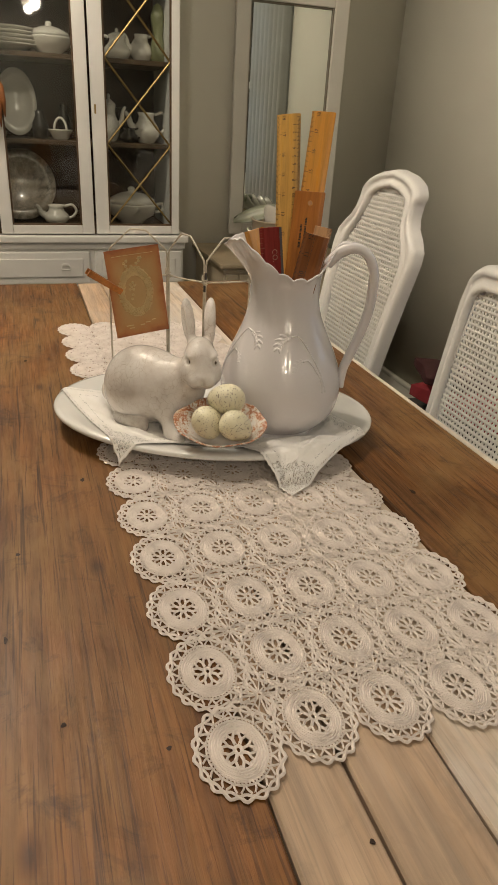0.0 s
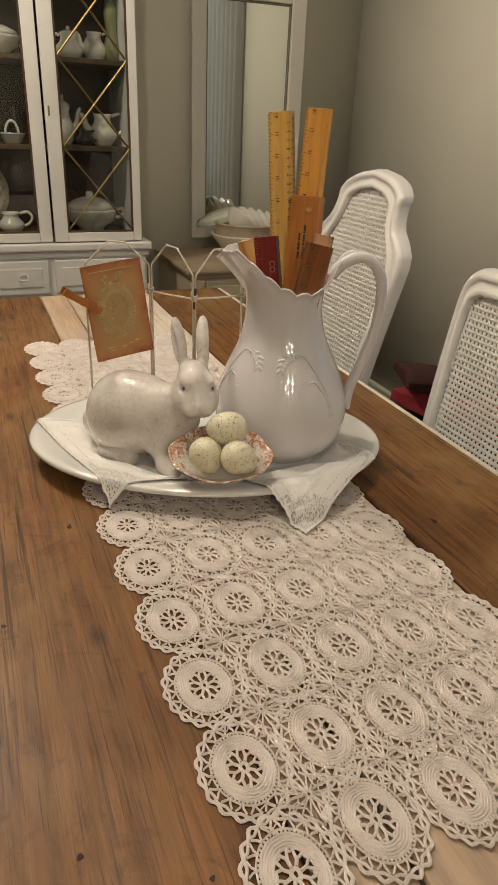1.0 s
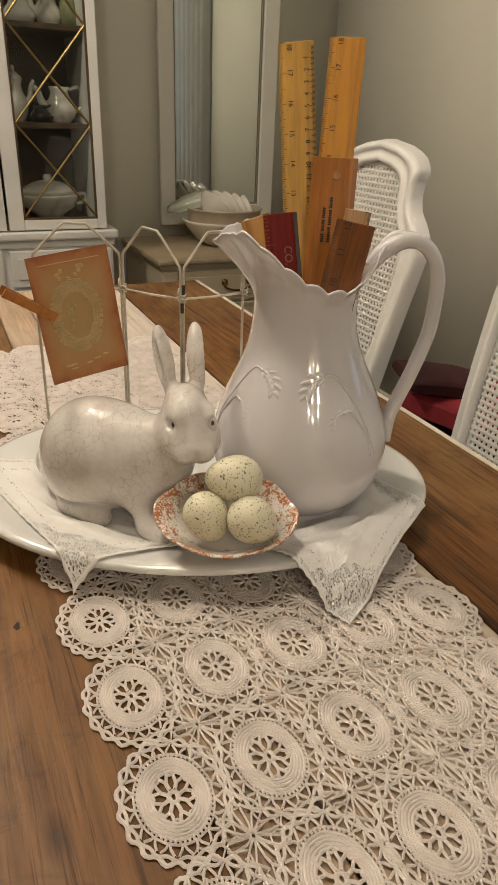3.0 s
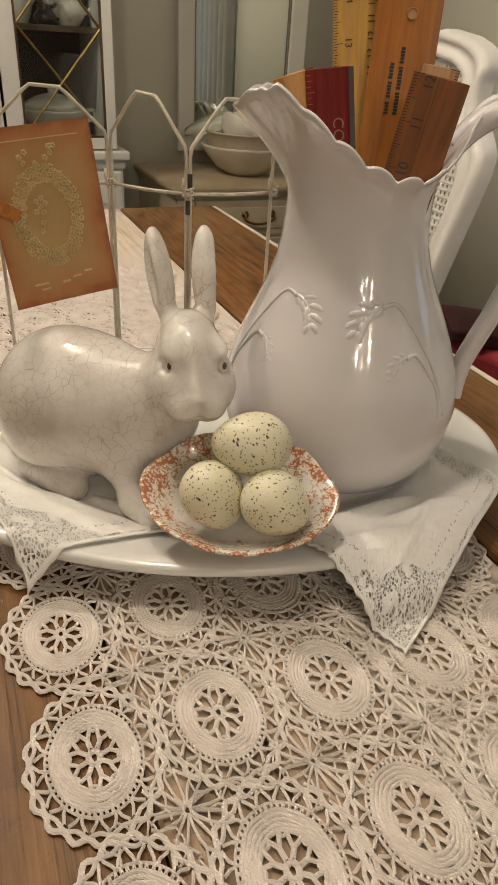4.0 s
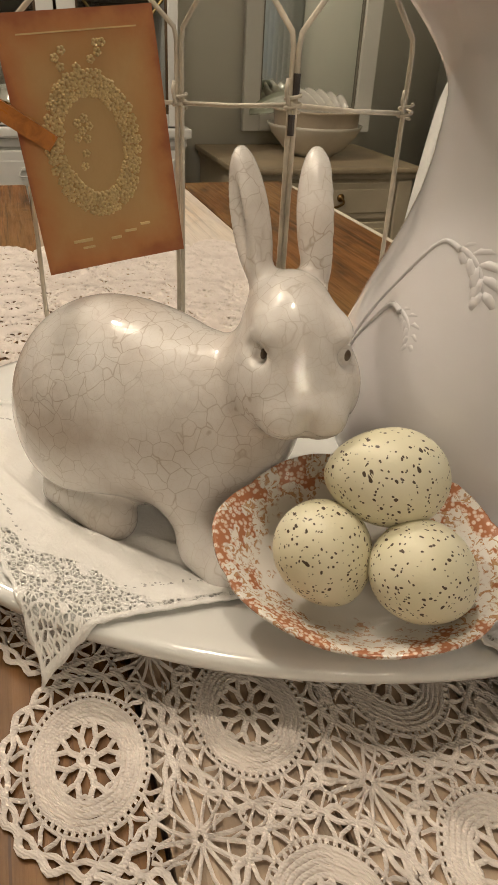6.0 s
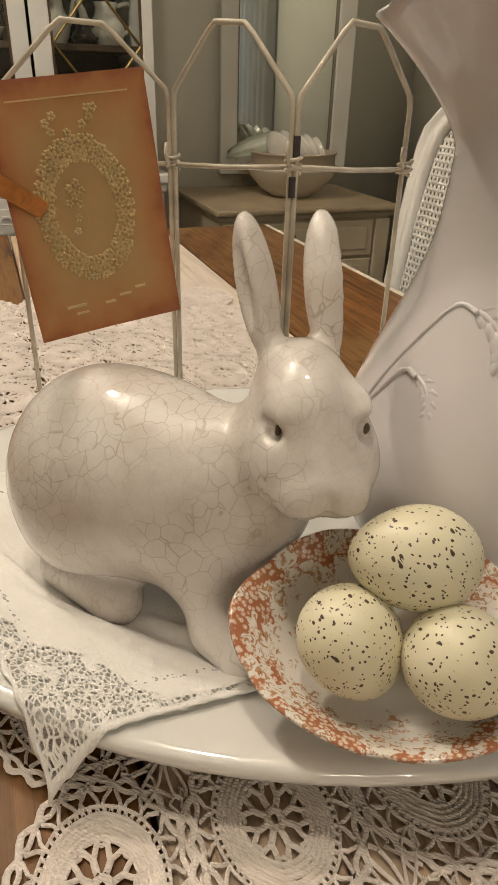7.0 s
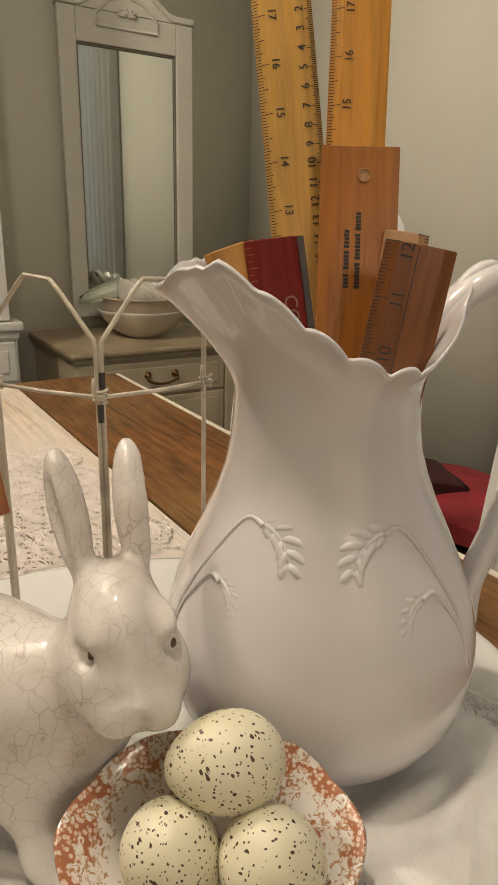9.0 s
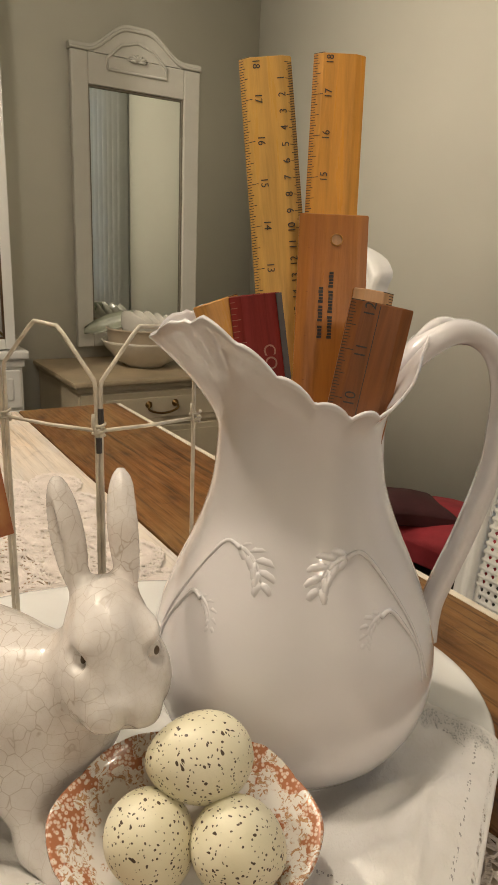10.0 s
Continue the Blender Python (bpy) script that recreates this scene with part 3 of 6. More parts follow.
M_RABBIT = crackle_glaze("crackle_glaze")
co, faces = solid(rabbit_field, (0.13, 0.77, 0.766), (0.335, 0.99, 0.956), 0.0016)
me = bpy.data.meshes.new("rabbit_figurine")
me.from_pydata([tuple(c) for c in co], [], faces)
me.polygons.foreach_set("use_smooth", [True] * len(me.polygons))
me.materials.append(M_RABBIT)
rabbit = tagged(new("rabbit_figurine", me), "sitting cream ceramic rabbit with crackled glossy glaze on the platter", "figurine")


# ---------------------------------------------------------------- crochet runner
def crochet_yarn(name):
    m, n, l, b = nodes_of(name)
    v = coords(n, l)
    col = ramp(n, l, noise_tex(n, l, v, 40, 3), [(0.3, (0.66, 0.585, 0.53)), (0.7, (0.80, 0.73, 0.675))])
    l.new(col, b.inputs["Base Color"])
    b.inputs["Roughness"].default_value = 0.9
    wv = n.new("ShaderNodeTexWave")
    wv.wave_type, wv.bands_direction = "BANDS", "DIAGONAL"
    wv.inputs["Scale"].default_value, wv.inputs["Distortion"].default_value, wv.inputs["Detail"].default_value = 330, 6.0, 2.0
    l.new(v, wv.inputs["Vector"])
    bumped(n, l, b, mixed(n, l, 0.5, noise_tex(n, l, v, 700, 2), wv.outputs["Color"]), 0.6, 0.0007)
    return m


M_YARN = crochet_yarn("ecru_crochet_cotton")
SX, SY, YZ = 0.0324, 0.0418, 0.0009


class Lace:
    """Gathers threads of ridged section into one mesh."""

    def __init__(self, sx=SX, sy=SY):
        self.v, self.f, self.sx, self.sy = [], [], sx, sy
        self.loose, self.rnd = 0.00022, random.Random(21)

    def thread(self, pts, w=0.03, h=0.0017, z=0.0008, closed=False, weld=None):
        shake = self.loose
        p = [(x * self.sx + self.rnd.uniform(-shake, shake), y * self.sy + self.rnd.uniform(-shake, shake)) for x, y in pts]
        k, base = len(p), len(self.v)
        half = w * 0.5 * (self.sx + self.sy) / 2
        for i, (x, y) in enumerate(p):
            a, b = (p[i - 1], p[(i + 1) % k]) if closed else (p[max(i - 1, 0)], p[min(i + 1, k - 1)])
            dx, dy = b[0] - a[0], b[1] - a[1]
            d = math.hypot(dx, dy) or 1
            nx, ny = -dy / d * half, dx / d * half
            self.v += [(x + nx, y + ny, z), (x, y, z + h), (x - nx, y - ny, z)]
        for i in range(k if closed else k - 1):
            a, b = base + 3 * i, base + 3 * ((i + 1) % k)
            if weld is not None and i == 0:
                self.f += [(a, weld, b + 1, b), (weld, a + 2, b + 2, b + 1)]
                continue
            self.f += [(a, a + 1, b + 1, b), (a + 1, a + 2, b + 2, b + 1)]

    def mesh(self, name):
        me = bpy.data.meshes.new(name)
        me.from_pydata(self.v, [], [tuple(reversed(q)) for q in self.f])
        me.polygons.foreach_set("use_smooth", [True] * len(me.polygons))
        me.materials.append(M_YARN)
        return me


def polar(r, a):
    return (r * math.cos(a), r * math.sin(a))


def circle(r, n, wob=0.0):
    return [polar(r + wob * math.sin(5 * k), 2 * math.pi * k / n) for k in range(n)]


LOOPS = 18


def medallion_mesh():
    """Ring and eight forked spokes, a close band of rows, a stitched rim, then open loops and a scalloped edge."""
    lc = Lace()
    rnd = random.Random(3)
    lc.thread(circle(0.085, 12), 0.085, 0.0021, closed=True)
    for k in range(8):
        a = 2 * math.pi * k / 8 + 0.2 + rnd.uniform(-0.04, 0.04)
        lc.thread([polar(0.11, a), polar(0.19, a + 0.03), polar(0.26, a)], 0.070, 0.0020)
        for s in (-1, 1):
            lc.thread([polar(0.24, a), polar(0.31, a + s * 0.17), polar(0.40, a + s * 0.25)], 0.058, 0.0019)
        b = a + math.pi / 8
        lc.thread([polar(0.37, b - 0.16), polar(0.345, b), polar(0.37, b + 0.16)], 0.05)
    for i, r in enumerate((0.405, 0.46, 0.515, 0.57, 0.625)):
        lc.thread(circle(r, 40, 0.004), 0.064, 0.0021 - 0.0001 * (i % 2), closed=True)
    for k in range(52):
        a = 2 * math.pi * k / 52
        lc.thread([polar(0.64, a), polar(0.675, a), polar(0.705, a)], 0.046, 0.0019)
    lc.thread(circle(0.708, 40), 0.036, 0.0018, closed=True)
    st = math.pi / LOOPS
    for k in range(LOOPS):
        a = 2 * math.pi * k / LOOPS
        for s in (-1, 1):
            lc.thread([polar(0.705, a + s * 0.02), polar(0.775, a + s * 0.05), polar(0.875, a + s * (st - 0.03))], 0.043, 0.0019)
    for r, wob, ph, w in ((0.895, 0.022, math.pi, 0.058), (0.965, 0.040, 0.0, 0.078)):
        lc.thread([polar(r + wob * math.cos(LOOPS * t + ph), t) for t in (2 * math.pi * k / 108 for k in range(108))], w, 0.0020, closed=True)
    return lc.mesh("medallion")


def spider_mesh():
    """A small ring with eight long looped arms that swell like petals."""
    lc = Lace()
    lc.thread(circle(0.060, 10), 0.055, 0.0022, closed=True)
    rnd = random.Random(4)
    for k in range(8):
        a = 2 * math.pi * k / 8 + math.pi / 8 * 0.6
        reach = 0.63 if k % 2 else 0.54
        bend = 0.16 * rnd.uniform(-1, 1)
        for s in (-1, 1):
            lc.thread([polar(0.06, a + s * 0.25), polar(0.17, a + s * 0.26 + bend * 0.3), polar(0.32, a + s * 0.22 + bend * 0.7), polar(0.46, a + s * 0.17 + bend), polar(reach, a + s * 0.03 + bend)], 0.037, 0.0022, weld=3 * (int(a / (2 * math.pi) * 10 + 0.5) % 10) + 1)
    return lc.mesh("spider_motif")


def runner_at(i, j):
    return Vector((0.193 - 0.0025 * j + 0.0648 * i, 0.347 + 0.0838 * j - 0.0015 * i - 0.006 * ((i - 2) / 2) ** 2 + (0.006 + 0.011 * (i > 0)) * max(0, 1 - j * 0.62), 0.7508))


runner = thing("crochet_runner", "ecru crochet lace runner of round medallions along the table", "table runner")
COLS, ROWS_N = 5, 14
med, spi = medallion_mesh(), spider_mesh()
rnd = random.Random(7)
for j in range(ROWS_N):
    for i in range(COLS):
        ob = new("medallion", med)
        ob.parent = runner
        ob.matrix_world = Matrix.Translation(runner_at(i, j)) @ pose(0, 0, 0, rnd.uniform(-0.6, 0.6), rnd.uniform(-0.6, 0.6), 0) @ Matrix.Rotation(0, 4, "Z") @ Matrix.Diagonal((rnd.uniform(1.0, 1.03), rnd.uniform(1.0, 1.03), 1, 1))
for j in range(ROWS_N - 1):
    for i in range(COLS - 1):
        ob = new("spider_motif", spi)
        ob.parent = runner
        c = (runner_at(i, j) + runner_at(i + 1, j) + runner_at(i, j + 1) + runner_at(i + 1, j + 1)) / 4
        ob.matrix_world = Matrix.Translation(c) @ Matrix.Rotation(math.pi * rnd.randint(0, 1), 4, "Z")
# chain loops between and round the medallions
lc = Lace(1.0, 1.0)
W = 0.031 * (SX + SY) / 2
for j in range(ROWS_N):
    for i in range(COLS):
        c = runner_at(i, j)

        def spot(r, a):
            return (c.x + r * SX * math.cos(a), c.y + r * SY * math.sin(a))

        n = LOOPS
        st = math.pi / n
        for k in range(n):
            a = 2 * math.pi * k / n + st
            dx, dy = math.cos(a), math.sin(a)
            rim = (i == 0 and dx < -0.12) or (i == COLS - 1 and dx > 0.12) or (j == 0 and dy < -0.12) or (j == ROWS_N - 1 and dy > 0.12)
            gap = (i == 0 and dx < 0.3) or (i == COLS - 1 and dx > -0.3)
            jit = lambda: rnd.uniform(-0.03, 0.03)
            if rim:
                continue
            if abs(dx) > abs(dy) * 1.6 or gap and abs(dx) > 0.2:
                lc.thread([spot(1.03, a), spot(1.11, a + jit()), spot(1.03, a + 2 * st)], W, z=c.z + 0.0008)
            else:
                # towards the next row: long loose loops that meet half way
                lc.thread([spot(1.0, a - st), spot(1.10, a - st * 0.7 + jit()), spot(1.17, a + jit()), spot(1.10, a + st * 0.7 + jit()), spot(1.0, a + st)], W, z=c.z + 0.0008)
                if k % 2:
                    lc.thread([spot(1.15, a), spot(1.22, a + jit()), spot(1.30, a + 2 * jit())], W, z=c.z + 0.0010)
net = new("chain_net", lc.mesh("chain_net"))
net.parent = runner
tagged(net, kind="stuff")


# ---------------------------------------------------------------- linen napkins on the platter
def linen(name):
    """Fine white linen: a lace corner and border of net with woven flowers, a drawn-thread hem inside it."""
    m, n, l, b = nodes_of(name)
    uv = n.new("ShaderNodeUVMap")
    sep = n.new("ShaderNodeSeparateXYZ")
    l.new(uv.outputs[0], sep.inputs[0])

    def calc(op, a, c=None):
        k = n.new("ShaderNodeMath")
        k.operation = op
        for i, val in enumerate((a, c)):
            if val is None:
                continue
            if isinstance(val, (int, float)):
                k.inputs[i].default_value = val
            else:
                l.new(val, k.inputs[i])
        return k.outputs[0]

    u, v_ = sep.outputs[0], sep.outputs[1]
    edge = calc("MINIMUM", calc("MINIMUM", u, calc("SUBTRACT", 1.0, u)), calc("MINIMUM", v_, calc("SUBTRACT", 1.0, v_)))
    v = coords(n, l, (1, 1, 1), "UV")
    sway = noise_tex(n, l, v, 11, 2)
    corner = calc("LESS_THAN", calc("ADD", calc("ADD", u, v_), calc("MULTIPLY", sway, 0.24)), 0.52)
    far = calc("GREATER_THAN", calc("ADD", u, calc("MULTIPLY", sway, 0.30)), 1.02)
    corner = calc("MAXIMUM", corner, far)
    zone = calc("MULTIPLY", calc("MAXIMUM", calc("LESS_THAN", edge, 0.032), corner), calc("GREATER_THAN", edge, 0.016))
    cells = n.new("ShaderNodeTexVoronoi")
    cells.feature = "DISTANCE_TO_EDGE"
    cells.inputs["Scale"].default_value = 74
    l.new(v, cells.inputs["Vector"])
    net = calc("GREATER_THAN", cells.outputs["Distance"], 0.115)
    flower = noise_tex(n, l, v, 17, 2, 0.5, 1.6)
    open_net = calc("LESS_THAN", flower, 0.56)
    hem = calc("LESS_THAN", calc("ABSOLUTE", calc("SUBTRACT", edge, 0.10)), 0.007)
    dash = n.new("ShaderNodeTexVoronoi")
    dash.inputs["Scale"].default_value = 75
    l.new(v, dash.inputs["Vector"])
    sprig = calc("LESS_THAN", calc("ABSOLUTE", calc("SUBTRACT", noise_tex(n, l, v, 7, 1, 0.4, 1.2), 0.5)), 0.012)
    eyelet = calc("MULTIPLY", hem, calc("LESS_THAN", dash.outputs["Distance"], 0.34))
    hole = calc("MAXIMUM", calc("MULTIPLY", calc("MULTIPLY", net, zone), open_net), calc("MULTIPLY", eyelet, 0.55))
    tr = n.new("ShaderNodeBsdfTransparent")
    mix = n.new("ShaderNodeMixShader")
    l.new(calc("MULTIPLY", hole, 0.92), mix.inputs[0])
    l.new(b.outputs[0], mix.inputs[1])
    l.new(tr.outputs[0], mix.inputs[2])
    l.new(mix.outputs[0], n["Material Output"].inputs[0])
    l.new(ramp(n, l, noise_tex(n, l, v, 5, 3), [(0.3, (0.80, 0.775, 0.73)), (0.7, (0.88, 0.865, 0.84))]), b.inputs["Base Color"])
    b.inputs["Roughness"].default_value = 0.9
    relief = calc("ADD", calc("MULTIPLY", zone, calc("ADD", calc("MULTIPLY", flower, 2.2), calc("MULTIPLY", cells.outputs["Distance"], -1.2))), calc("MULTIPLY", noise_tex(n, l, v, 260, 2), 0.35))
    relief = calc("ADD", relief, calc("MULTIPLY", sprig, 0.8))
    relief = calc("ADD", relief, calc("MULTIPLY", noise_tex(n, l, v, 26, 4, 0.6, 0.8), 1.5))
    bumped(n, l, b, relief, 0.5, 0.0016)
    return m


M_LINEN = linen("white_cutwork_linen")


def cloth(name, quad, label, seed, wrinkle=0.0016, ridges=(), fall=0.62):
    """A napkin over the quad's corners; it lies on the platter and hangs over its rim."""
    n = 96
    a, b, c, d = [Vector(q) for q in quad]
    vs, uvs, fs = [], [], []
    for i in range(n + 1):
        for j in range(n + 1):
            u, v = i / n, j / n
            p = (a * (1 - u) + b * u) * (1 - v) + (d * (1 - u) + c * u) * v
            for e, axis in ((u, 0), (1 - u, 0), (v, 1), (1 - v, 1)):
                if e < 0.001:
                    w = 0.0014 * abs(math.sin((v if axis == 0 else u) * 48)) - 0.0007
                    p = p + Vector((w, w * 0.6))
            s, z = platter_z(p.x, p.y)
            z += 0.0016
            if s > 0.985:
                over = (s - 0.985) * 0.19
                z = PZ + 0.0300 - fall * over - 0.9 * max(0, over - 0.03)
            lift = 0.5 + 0.5 * noise.noise(Vector((p.x * 26 + seed, p.y * 26, seed)))
            z += wrinkle * lift * lift * (1.6 if s > 0.9 else 1.0)
            for (x0, y0, x1, y1, wide, high) in ridges:
                q0, q1 = Vector((x0, y0)), Vector((x1, y1))
                dd = q1 - q0
                t = max(0, min(1, (p - q0).dot(dd) / dd.dot(dd)))
                r = (p - q0 - dd * t).length / wide
                z += high * math.exp(-r * r) * math.sin(math.pi * min(1, t + 0.15))
            vs.append((p.x, p.y, max(z, 0.7555)))
            uvs.append((u, v))
    for i in range(n):
        for j in range(n):
            q = i * (n + 1) + j
            fs.append((q, q + n + 1, q + n + 2, q + 1))
    me = bpy.data.meshes.new(name)
    me.from_pydata(vs, [], fs)
    lay = me.uv_layers.new(name="UVMap")
    for lp in me.loops:
        lay.data[lp.index].uv = uvs[lp.vertex_index]
    me.polygons.foreach_set("use_smooth", [True] * len(me.polygons))
    me.materials.append(M_LINEN)
    ob = tagged(new(name, me), label, "napkin", "napkins on the platter")
    th = ob.modifiers.new("thickness", "SOLIDIFY")
    th.thickness, th.offset = 0.0007, 1
    return ob


cloth("linen_napkin", ((0.168, 0.792), (0.300, 0.803), (0.315, 0.985), (0.108, 1.010)), "white cutwork linen napkin draped over the platter under the rabbit", 3.1, 0.0022, fall=1.45,
      ridges=((0.150, 0.935, 0.225, 0.815, 0.0022, 0.0022), (0.235, 0.850, 0.262, 0.806, 0.0022, 0.0026), (0.17, 0.885, 0.262, 0.800, 0.006, 0.004), (0.185, 0.868, 0.245, 0.808, 0.004, 0.003), (0.222, 0.862, 0.272, 0.812, 0.004, 0.003)))
cloth("linen_napkin", ((0.361, 0.676), (0.500, 0.765), (0.478, 0.915), (0.318, 0.788)), "white cutwork linen napkin with a lace corner hanging beside the pitcher", 8.7, 0.0050,
      ridges=((0.400, 0.755, 0.470, 0.760, 0.004, 0.005), (0.380, 0.720, 0.470, 0.790, 0.003, 0.003), (0.345, 0.772, 0.455, 0.775, 0.007, 0.007), (0.36, 0.748, 0.42, 0.738, 0.007, 0.003), (0.47, 0.80, 0.475, 0.86, 0.008, 0.008)))

# ---------------------------------------------------------------- dish with eggs
DC = Vector((0.3005, 0.787, 0.7900))
DM = Matrix.Translation(DC) @ Matrix.Rotation(math.radians(-30), 4, "Z") @ Matrix.Rotation(math.radians(18), 4, "X")


def transferware(name):
    """White glaze with a rust-red band of blossoms and leaves under it, denser towards the rim."""
    m, n, l, b = nodes_of(name)
    v = coords(n, l)
    length = n.new("ShaderNodeVectorMath")
    length.operation = "LENGTH"
    mp = n.new("ShaderNodeMapping")
    mp.inputs["Scale"].default_value = (1 / 0.064, 1 / 0.049, 0)
    l.new(v, mp.inputs["Vector"])
    l.new(mp.outputs[0], length.inputs[0])
    vor = n.new("ShaderNodeTexVoronoi")
    vor.inputs["Scale"].default_value = 500
    l.new(v, vor.inputs["Vector"])
    blossom = ramp(n, l, vor.outputs["Distance"], [(0.08, (0.40, 0.155, 0.075)), (0.16, (0.76, 0.68, 0.60)), (0.40, (0.66, 0.46, 0.34)), (0.56, (0.40, 0.155, 0.075))])
    leaf = ramp(n, l, noise_tex(n, l, v, 300, 3, 0.6, 1.4), [(0.50, (0.76, 0.72, 0.66)), (0.58, (0.42, 0.22, 0.11)), (0.68, (0.52, 0.33, 0.18))])
    where = noise_tex(n, l, v, 110, 2)
    add = n.new("ShaderNodeMath")
    add.operation = "MULTIPLY_ADD"
    add.inputs[1].default_value, add.inputs[2].default_value = 1.3, -0.65
    l.new(where, add.inputs[0])
    total = n.new("ShaderNodeMath")
    total.operation = "ADD"
    l.new(length.outputs["Value"], total.inputs[0])
    l.new(add.outputs[0], total.inputs[1])
    inner = ramp(n, l, total.outputs[0], [(0.58, (0, 0, 0)), (0.66, (1, 1, 1))])
    band = ramp(n, l, total.outputs[0], [(0.84, (0, 0, 0)), (0.88, (1, 1, 1))])
    col = mixed(n, l, inner, (0.76, 0.73, 0.68), leaf)
    col = mixed(n, l, band, col, blossom)
    lip = ramp(n, l, length.outputs["Value"], [(0.975, (0, 0, 0)), (0.990, (1, 1, 1))])
    col = mixed(n, l, lip, col, (0.74, 0.71, 0.66))
    l.new(col, b.inputs["Base Color"])
    b.inputs["Roughness"].default_value, b.inputs["Coat Weight"].default_value, b.inputs["Coat Roughness"].default_value = 0.15, 0.9, 0.03
    return m


M_TRANSFER = transferware("rust_transferware_glaze")


def dish_ring(s, z, seg=96):
    out = []
    for i in range(seg):
        a = 2 * math.pi * i / seg
        lobe = 1 + (0.028 * abs(math.cos(3 * a)) ** 0.6 - 0.012 + 0.012 * math.exp(-(math.sin(a) / 0.18) ** 2)) * s ** 3
        lift = 0.0016 * math.cos(6 * a) * s ** 4
        out.append((0.0585 * s * lobe * math.cos(a), 0.0448 * s * lobe * math.sin(a), z + lift))
    return out


prof = [(0.01, 0.004), (0.42, 0.004), (0.55, 0.006), (0.68, 0.011), (0.80, 0.0175), (0.92, 0.0235), (1.0, 0.0265), (1.02, 0.0268), (1.03, 0.0255), (1.0, 0.0235), (0.90, 0.019), (0.78, 0.0135), (0.66, 0.007), (0.54, 0.002), (0.46, -0.001), (0.42, -0.001), (0.41, 0.001), (0.01, 0.001)]
bm = loft([dish_ring(s, z) for s, z in prof])
dish = finish(bm, "egg_dish", M_TRANSFER)
dish.matrix_world = DM
tagged(dish, "small scalloped dish with rust floral transfer print holding eggs", "dish")


def speckled(name):
    m, n, l, b = nodes_of(name)
    info = n.new("ShaderNodeObjectInfo")
    v = coords(n, l)
    add = n.new("ShaderNodeVectorMath")
    add.operation = "ADD"
    l.new(v, add.inputs[0])
    l.new(info.outputs["Random"], add.inputs[1])
    warp = noise_tex(n, l, add.outputs[0], 160, 2)
    add2 = n.new("ShaderNodeMix")
    add2.data_type, add2.blend_type = "RGBA", "ADD"
    add2.inputs[0].default_value = 0.004
    l.new(add.outputs[0], add2.inputs[6])
    l.new(warp, add2.inputs[7])
    col = ramp(n, l, noise_tex(n, l, v, 30, 2), [(0.3, (0.70, 0.65, 0.45)), (0.7, (0.80, 0.755, 0.57))])
    for scale, size, keep in ((220, 0.19, 0.45), (380, 0.24, 0.36), (125, 0.13, 0.62), (520, 0.25, 0.45)):
        vor = n.new("ShaderNodeTexVoronoi")
        vor.inputs["Scale"].default_value = scale
        l.new(add2.outputs[2], vor.inputs["Vector"])
        spot = ramp(n, l, vor.outputs["Distance"], [(size * 0.75, (1, 1, 1)), (size, (0, 0, 0))])
        pick = ramp(n, l, vor.outputs["Color"], [(keep, (0, 0, 0)), (keep + 0.02, (1, 1, 1))])
        fac = mixed(n, l, 1.0, spot, pick, "MULTIPLY")
        col = mixed(n, l, fac, col, (0.075, 0.05, 0.028))
    l.new(col, b.inputs["Base Color"])
    b.inputs["Roughness"].default_value = 0.42
    bumped(n, l, b, noise_tex(n, l, v, 420, 2), 0.2, 0.0008)
    return m


M_EGG = speckled("speckled_egg_shell")


def egg(c, long_axis, a, r):
    bm = bmesh.new()
    bmesh.ops.create_uvsphere(bm, u_segments=40, v_segments=26, radius=1)
    for v in bm.verts:
        k = 1 - 0.13 * v.co.z - 0.04 * v.co.z ** 2
        v.co = Vector((v.co.x * r * k, v.co.y * r * k, v.co.z * a))
    ob = finish(bm, "speckled_egg", M_EGG)
    ob.matrix_world = Matrix.Translation(c) @ Vector(long_axis).to_track_quat("Z", "X").to_matrix().to_4x4()
    return tagged(ob, "cream egg with dark brown speckles in the dish", "egg", "eggs in the dish")


egg((0.3055, 0.7855, 0.843), (-0.90, 0.35, 0.0), 0.0245, 0.0196)
egg((0.2795, 0.7795, 0.8145), (0.30, -0.30, -0.75), 0.0222, 0.0193)
egg((0.3105, 0.7560, 0.8175), (0.62, -0.2, -0.45), 0.0220, 0.0193)


# ---------------------------------------------------------------- rulers in the pitcher
def words(text, size, m, material, parent, name, centre=True, thick=0.00008):
    cu = bpy.data.curves.new(name, "FONT")
    cu.body, cu.size, cu.extrude = text, size, thick
    cu.align_x, cu.align_y = ("CENTER" if centre else "LEFT"), "CENTER"
    tmp = bpy.data.objects.new(name, cu)
    scene.collection.objects.link(tmp)
    bpy.context.view_layer.update()
    me = bpy.data.meshes.new_from_object(tmp.evaluated_get(bpy.context.evaluated_depsgraph_get()))
    bpy.data.objects.remove(tmp)
    me.materials.clear()
    me.materials.append(material)
    ob = new(name, me)
    ob.parent = parent
    ob.matrix_local = m
    return ob


